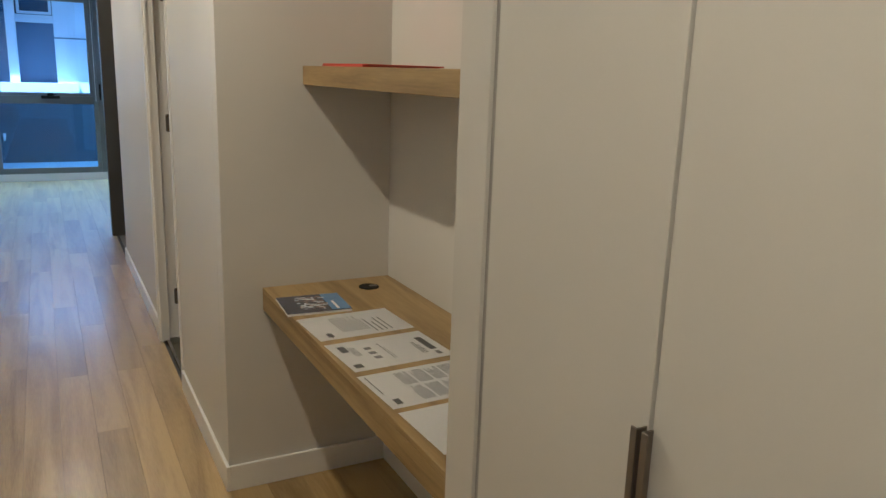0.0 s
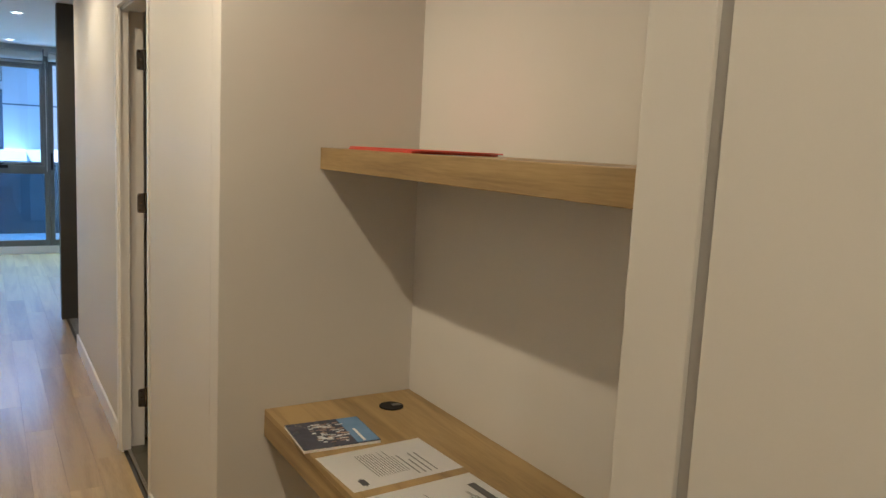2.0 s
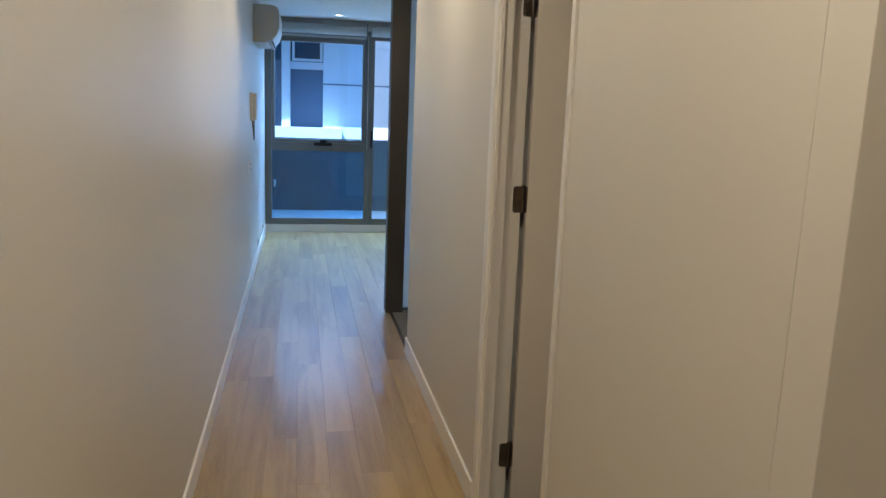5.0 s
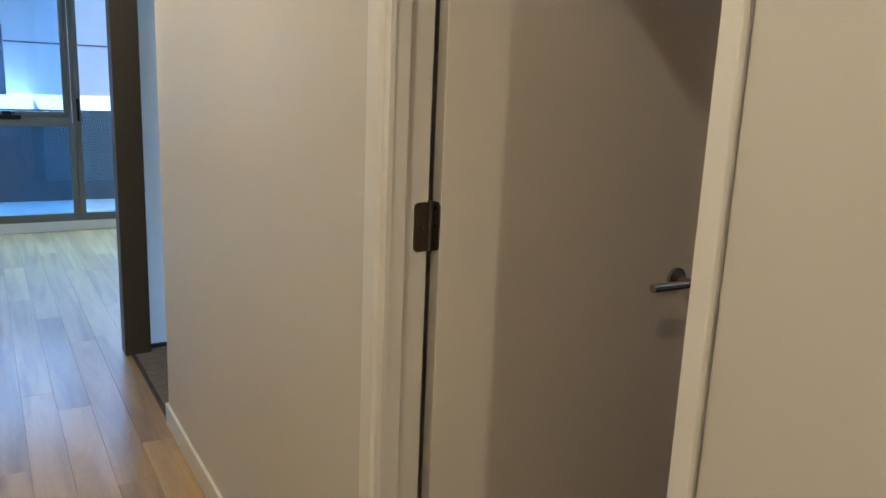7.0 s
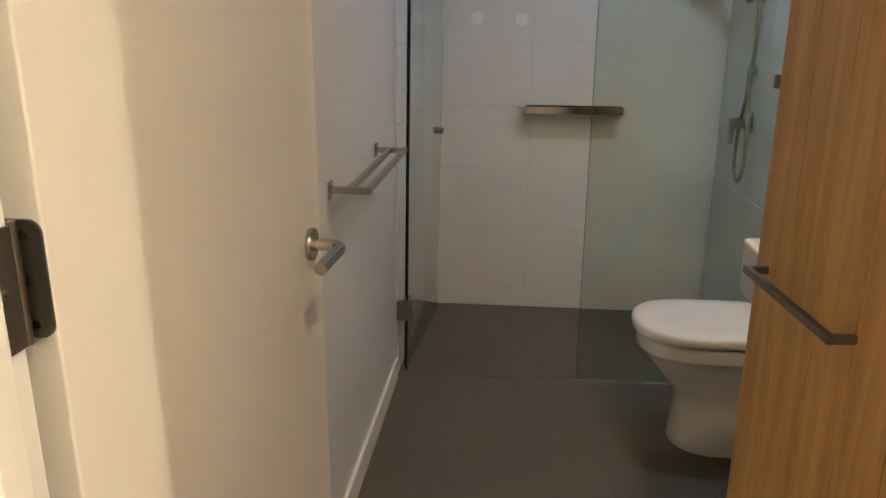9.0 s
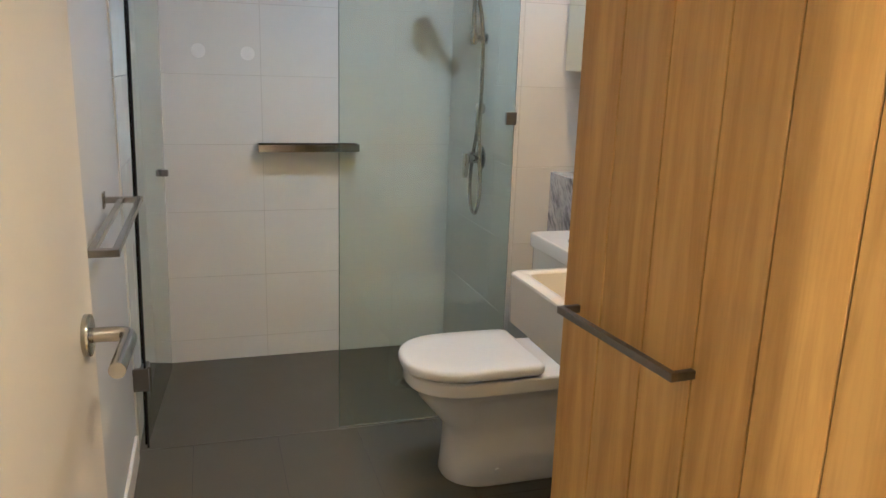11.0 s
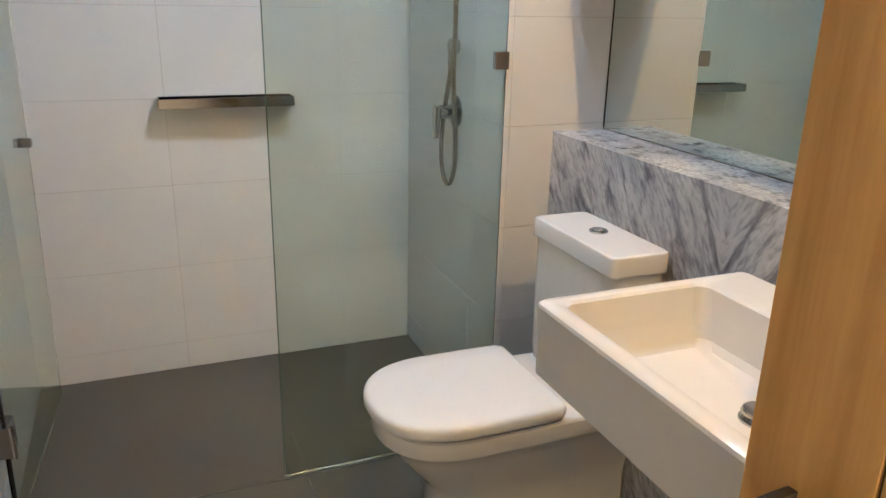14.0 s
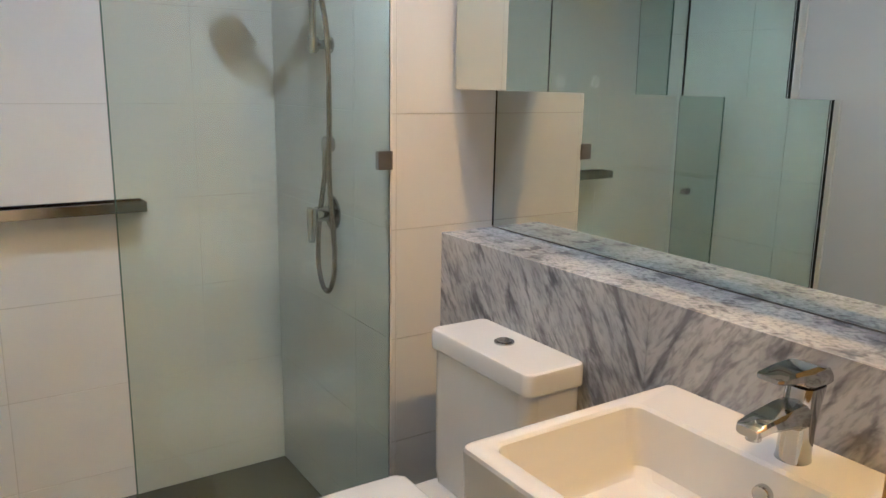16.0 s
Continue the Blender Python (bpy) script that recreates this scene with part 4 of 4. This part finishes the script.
basin = thing("basin", (1.3, 0.59, 0.68), "white rectangular wall-hung porcelain basin", "basin")
sec = [rrect(BX0 + 0.012, BX1 - 0.012, BY0, BY1 - 0.012, BZ - 0.150, 0.012), rrect(BX0 + 0.003, BX1 - 0.003, BY0, BY1 - 0.003, BZ - 0.144, 0.016), rrect(BX0, BX1, BY0, BY1, BZ - 0.01, 0.016), rrect(BX0 + 0.002, BX1 - 0.002, BY0, BY1 - 0.002, BZ - 0.004, 0.016),
       rrect(BX0 + 0.008, BX1 - 0.008, BY0 + 0.002, BY1 - 0.008, BZ, 0.014),
       rrect(BX0 + 0.028, BX1 - 0.028, BY0 + 0.118, BY1 - 0.034, BZ - 0.001, 0.022), rrect(BX0 + 0.034, BX1 - 0.034, BY0 + 0.124, BY1 - 0.040, BZ - 0.006, 0.024),
       rrect(BX0 + 0.046, BX1 - 0.048, BY0 + 0.131, BY1 - 0.052, BZ - 0.06, 0.026), rrect(BX0 + 0.060, BX1 - 0.064, BY0 + 0.138, BY1 - 0.066, BZ - 0.100, 0.028),
       rrect(BX0 + 0.076, BX1 - 0.080, BY0 + 0.152, BY1 - 0.084, BZ - 0.112, 0.03), rrect(1.27, 1.35, 0.472, 0.547, BZ - 0.117, 0.03)]
part("bowl", loft(sec), PORC, basin)
wx, wy, wz = 1.315, 0.515, BZ - 0.117
plug = part("pop_up_waste", join(rod((wx, wy, wz - 0.002), (wx, wy, wz + 0.004), 0.034, 32, bev=0.0015), rod((wx, wy, wz + 0.004), (wx, wy, wz + 0.014), 0.022, 24), rod((wx, wy, wz + 0.013), (wx, wy, wz + 0.020), 0.0325, 36, 0.029, bev=0.002)), CHROME, basin, "round chrome pop-up plug")
part("overflow_cap", rod((1.342, BY0 + 0.126, BZ - 0.045), (1.342, BY0 + 0.139, BZ - 0.047), 0.0155, 28, bev=0.002), CHROME, basin, "round chrome overflow cap")
tp = thing("basin_tap", (1.335, 0.35, BZ), "chrome single-lever basin mixer on the rim", "tap")
TX, TY = 1.337, 0.347
body = loft([rrect(TX - 0.026, TX + 0.026, TY - 0.025, TY + 0.025, BZ, 0.022), rrect(TX - 0.0245, TX + 0.0245, TY - 0.024, TY + 0.023, BZ + 0.010, 0.021), rrect(TX - 0.0235, TX + 0.0235, TY - 0.026, TY + 0.021, BZ + 0.045, 0.019),
             rrect(TX - 0.0235, TX + 0.0235, TY - 0.033, TY + 0.020, BZ + 0.088, 0.018), rrect(TX - 0.0235, TX + 0.0235, TY - 0.040, TY + 0.016, BZ + 0.118, 0.017)])
part("tap_body", body, CHROME, tp)
sp = []
for y, zt, zb, w in ((TY + 0.005, 0.086, 0.045, 0.021), (TY + 0.04, 0.085, 0.056, 0.0205), (TY + 0.09, 0.080, 0.062, 0.020), (TY + 0.118, 0.076, 0.060, 0.0185), (TY + 0.126, 0.072, 0.060, 0.015)):
    sp.append([Vector((TX + 1.12 * w * u, y, BZ + 1.12 * ((zt + zb) / 2 + (zt - zb) / 2 * v))) for u, v in ((1, -0.5), (1, 0.6), (0.8, 1), (-0.8, 1), (-1, 0.6), (-1, -0.5), (-0.7, -1), (0.7, -1))])
part("spout", loft(sp), CHROME, tp)
part("aerator", rod((TX, TY + 0.108, BZ + 0.069), (TX, TY + 0.108, BZ + 0.058), 0.0115, 20, bev=0.001), CHROME, tp)
lv = []
for y, zt, zb, w in ((TY - 0.045, 0.120, 0.106, 0.020), (TY - 0.036, 0.130, 0.106, 0.0225), (TY + 0.004, 0.138, 0.107, 0.0235), (TY + 0.04, 0.138, 0.119, 0.023), (TY + 0.080, 0.136, 0.126, 0.020), (TY + 0.090, 0.134, 0.128, 0.015)):
    lv.append([Vector((TX + 1.12 * w * u, y, BZ + 1.12 * ((zt + zb) / 2 + (zt - zb) / 2 * v))) for u, v in ((1, -0.5), (1, 0.5), (0.8, 1), (-0.8, 1), (-1, 0.5), (-1, -0.5), (-0.8, -1), (0.8, -1))])
part("lever", loft(lv), CHROME, tp)

# close-coupled toilet
TC = 2.045
wc = thing("toilet", (TC, 0.65, 0), "white close-coupled toilet with closed seat lid", "toilet")
CX0, CX1, CY0, CY1, CZ = 1.856, 2.236, LF + 0.002, 0.439, 0.803
part("cistern", loft([rrect(CX0 + 0.012, CX1 - 0.012, CY0, CY1 - 0.012, 0.40, 0.03), rrect(CX0 + 0.006, CX1 - 0.006, CY0, CY1 - 0.008, 0.44, 0.03), rrect(CX0 + 0.006, CX1 - 0.006, CY0, CY1 - 0.006, CZ - 0.051, 0.03)]), PORC, wc)
lid = part("cistern_lid", loft([rrect(CX0 + 0.001, CX1 - 0.001, CY0, CY1 - 0.001, CZ - 0.050, 0.02), rrect(CX0, CX1, CY0, CY1, CZ - 0.046, 0.02), rrect(CX0, CX1, CY0, CY1, CZ - 0.008, 0.02), rrect(CX0 + 0.003, CX1 - 0.003, CY0 + 0.001, CY1 - 0.003, CZ - 0.002, 0.019), rrect(CX0 + 0.01, CX1 - 0.01, CY0 + 0.004, CY1 - 0.01, CZ, 0.016)]), PORC, wc)
part("flush_button", join(rod((2.05, 0.351, CZ - 0.001), (2.05, 0.351, CZ + 0.005), 0.024, 32, bev=0.0015), rod((2.05, 0.351, CZ + 0.005), (2.05, 0.351, CZ + 0.008), 0.018, 28, bev=0.001)), CHROME, lid, "round chrome dual-flush button")


def dshape(w, y0, y1, z, n=26, sq=2.3, back=0.02):
    """Outline of a pan or seat: square at the back, a full round at the front."""
    pts, mid = [], y1 - w * 1.12
    for k in range(n + 1):
        a = math.pi * k / n
        c, s = math.cos(a), math.sin(a)
        pts.append(Vector((TC + w * math.copysign(abs(c) ** (2 / sq), c), mid + (y1 - mid) * abs(s) ** (2 / sq), z)))
    for x, y in ((TC - w, (mid + y0) / 2), (TC - w * 0.985, y0 + back), (TC - w + back, y0), (TC, y0), (TC + w - back, y0), (TC + w * 0.985, y0 + back), (TC + w, (mid + y0) / 2)):
        pts.append(Vector((x, y, z)))
    return pts


YF = 0.955
part("pan", loft([dshape(0.132, LF + 0.004, 0.808, 0.0), dshape(0.134, LF + 0.004, 0.811, 0.006), dshape(0.128, LF + 0.004, 0.805, 0.05), dshape(0.124, LF + 0.004, 0.800, 0.17), dshape(0.131, LF + 0.004, 0.820, 0.210), dshape(0.150, LF + 0.004, 0.872, 0.270),
                  dshape(0.166, LF + 0.004, 0.912, 0.320), dshape(0.173, LF + 0.004, 0.930, 0.345), dshape(0.1785, LF + 0.004, 0.938, 0.350), dshape(0.1810, LF + 0.004, 0.942, 0.356), dshape(0.1815, LF + 0.004, 0.943, 0.395), dshape(0.177, LF + 0.004, 0.938, 0.400)]), PORC, wc)
part("seat", loft([dshape(0.152, 0.545, YF - 0.040, 0.4002), dshape(0.153, 0.544, YF - 0.039, 0.402), dshape(0.153, 0.544, YF - 0.039, 0.406), dshape(0.152, 0.545, YF - 0.040, 0.4080)]), SEATP, wc)
part("seat_lid", loft([dshape(0.180, 0.522, YF - 0.006, 0.4080), dshape(0.185, 0.518, YF, 0.4095), dshape(0.188, 0.515, YF + 0.003, 0.415), dshape(0.188, 0.515, YF + 0.003, 0.430), dshape(0.1865, 0.517, YF + 0.001, 0.4365), dshape(0.182, 0.521, YF - 0.003, 0.4410), dshape(0.174, 0.529, YF - 0.011, 0.4440), dshape(0.12, 0.580, YF - 0.07, 0.4462)]), SEATP, wc)
part("fixing_bolt", rod((TC - 0.129, 0.647, 0.055), (TC - 0.136, 0.647, 0.055), 0.009, 16, bev=0.001), PORC, wc)

# tall timber-boarded cupboard, its door a little ajar
TE = Vector((0.941, 0.941, 0))
TA = 4.3
cupb = thing("linen_cupboard", (0.53, 0.6, 0), "tall honey timber-boarded bathroom cupboard, door slightly ajar", "cupboard")
part("side_panel", box(0.905, 0.923, BR, 0.890, 0, BATH_CEIL - 0.002), TIMBER, cupb)
part("side_panel", box(0.088, 0.106, BR, 0.850, 0, BATH_CEIL - 0.002), TIMBER, cupb)
part("top_panel", box(0.106, 0.905, BR, 0.850, BATH_CEIL - 0.02, BATH_CEIL - 0.002), TIMBER, cupb)
part("shelf", box(0.106, 0.905, BR, 0.84, 1.2, 1.218), TIMBER, cupb)
tdoor = part("door_core", turn(box(TE.x - 0.82, TE.x - 0.0006, TE.y - 0.026, TE.y - 0.005, 0.015, BATH_CEIL - 0.03), TE, TA), TIMBERD, cupb, "timber boarded door")
widths = (0.1165, 0.1145, 0.113, 0.111, 0.113, 0.112, 0.140)
xx = TE.x
for w in widths:
    part("board", turn(box(xx - w + 0.0030, xx, TE.y - 0.0046, TE.y, 0.012, BATH_CEIL - 0.028, 0.0010, 1), TE, TA), TIMBER, tdoor)
    xx -= w
bx1, bx0, bz = TE.x - 0.045, TE.x - 0.352, 0.978
part("bar_handle", turn(join(box(bx0, bx1, TE.y + 0.030, TE.y + 0.041, bz - 0.0065, bz + 0.0065, 0.0012),
                             box(bx0, bx0 + 0.010, TE.y + 0.0005, TE.y + 0.030, bz - 0.0065, bz + 0.0065, 0.001),
                             box(bx1 - 0.010, bx1, TE.y + 0.0005, TE.y + 0.030, bz - 0.0065, bz + 0.0065, 0.001)), TE, TA), DARKMETAL, tdoor, "long dark steel bar handle")

# ---------------------------------------------------------------- tiles and boards
TILES = {}


def tile_mesh(w, h, d, bev, m, axis):
    """A pillowed tile, shared by all of its size; drawn about its middle."""
    key = (round(w, 3), round(h, 3), axis, m.name)
    if key not in TILES:
        s = {"x": (d, w, h), "y": (w, d, h), "z": (w, h, d)}[axis]
        TILES[key] = finish(box(-s[0] / 2, s[0] / 2, -s[1] / 2, s[1] / 2, -s[2] / 2, s[2] / 2, bev, 1), "tile", m)
    return TILES[key]


def lay(parent, name, axis, at, u0, u1, v0, v1, us, vs, d, m, joint=0.0022, bev=0.0005):
    """Tiles between u0..u1 and v0..v1 with joints at us and vs, on the plane at."""
    rnd = random.Random(name + str(at))
    ue = [u0] + [u for u in us if u0 + 0.02 < u < u1 - 0.02] + [u1]
    ve = [v0] + [v for v in vs if v0 + 0.02 < v < v1 - 0.02] + [v1]
    for a, b in zip(ue, ue[1:]):
        for c, e in zip(ve, ve[1:]):
            ob = new(name, tile_mesh(b - a - joint, e - c - joint, d, bev, m, axis))
            mu, mv, k = (a + b) / 2, (c + e) / 2, at + rnd.uniform(-0.0004, 0.0004)
            ob.location = {"x": (k, mu, mv), "y": (mu, k, mv), "z": (mu, mv, k)}[axis]
            ob.parent = parent


ROWS_Z = [0.106 + 0.3003 * k for k in range(8)]
tw = {o.name: o for o in scene.objects}
lay(tw["wall_bathroom_back"], "tile", "x", BX + 0.006, SR, BL, 0, BATH_CEIL, [0.700, 1.302], ROWS_Z, 0.012, TILE)
lay(tw["wall_shower_right"], "tile", "y", SR - 0.006, SX, BX, 0, BATH_CEIL, [2.66], ROWS_Z, 0.012, TILE)
lay(tw["wall_shower_right"], "tile", "x", SX + 0.006, BR - 0.01, SR - 0.0125, 0, BATH_CEIL, [], ROWS_Z, 0.012, TILE)
lay(tw["wall_bathroom_left"], "tile", "y", BL - 0.001, SX, BX, 0, BATH_CEIL, [2.66], ROWS_Z, 0.002, TILE)
lay(bath_floor, "floor_tile", "z", -0.004, 0.034, SX - 0.003, BR, BL, [0.645, 1.25, 1.853], [0.427, 0.727, 1.029, 1.329, 1.631], 0.008, FTILE)
lay(shower_floor, "floor_tile", "z", -0.004, SX, BX, SR, BL, [], [1.029], 0.008, FTILE, joint=0.0012)
struct("trim", box(SX - 0.0035, SX + 0.0008, SR, BL, -0.004, 0.0012), DARKMETAL, "thin metal edge strip of the shower floor")

BW = 0.1325
rnd = random.Random(11)
BOARDS = {}
for i in range(32):
    x0 = LW + i * BW
    spans = [(-3.7, WIN)] if i < 8 else [(-3.7, 0.0), (POST + 0.11, WIN)] if i < 13 else [(POST + 0.11, WIN)]
    for y0, y1 in spans:
        y = y0 - rnd.uniform(0.0, 1.0)
        while y < y1:
            n = round(rnd.choice((0.95, 1.2, 1.45, 1.7, 1.9)), 3)
            a, b = max(y, y0), min(y + n, y1)
            y += n
            if y1 - y < 0.12:
                b, y = y1, y1
            if b - a < 0.03:
                continue
            key = round(b - a, 3)
            if key not in BOARDS:
                BOARDS[key] = finish(box(-BW / 2 + 0.0003, BW / 2 - 0.0003, -key / 2 + 0.0003, key / 2 - 0.0003, -0.02, 0.0, 0.0004, 1), "floorboard", BOARD)
            ob = new("floorboard", BOARDS[key])
            ob.location = (x0 + BW / 2, (a + b) / 2, rnd.uniform(-0.0003, 0))
            ob.parent = floor
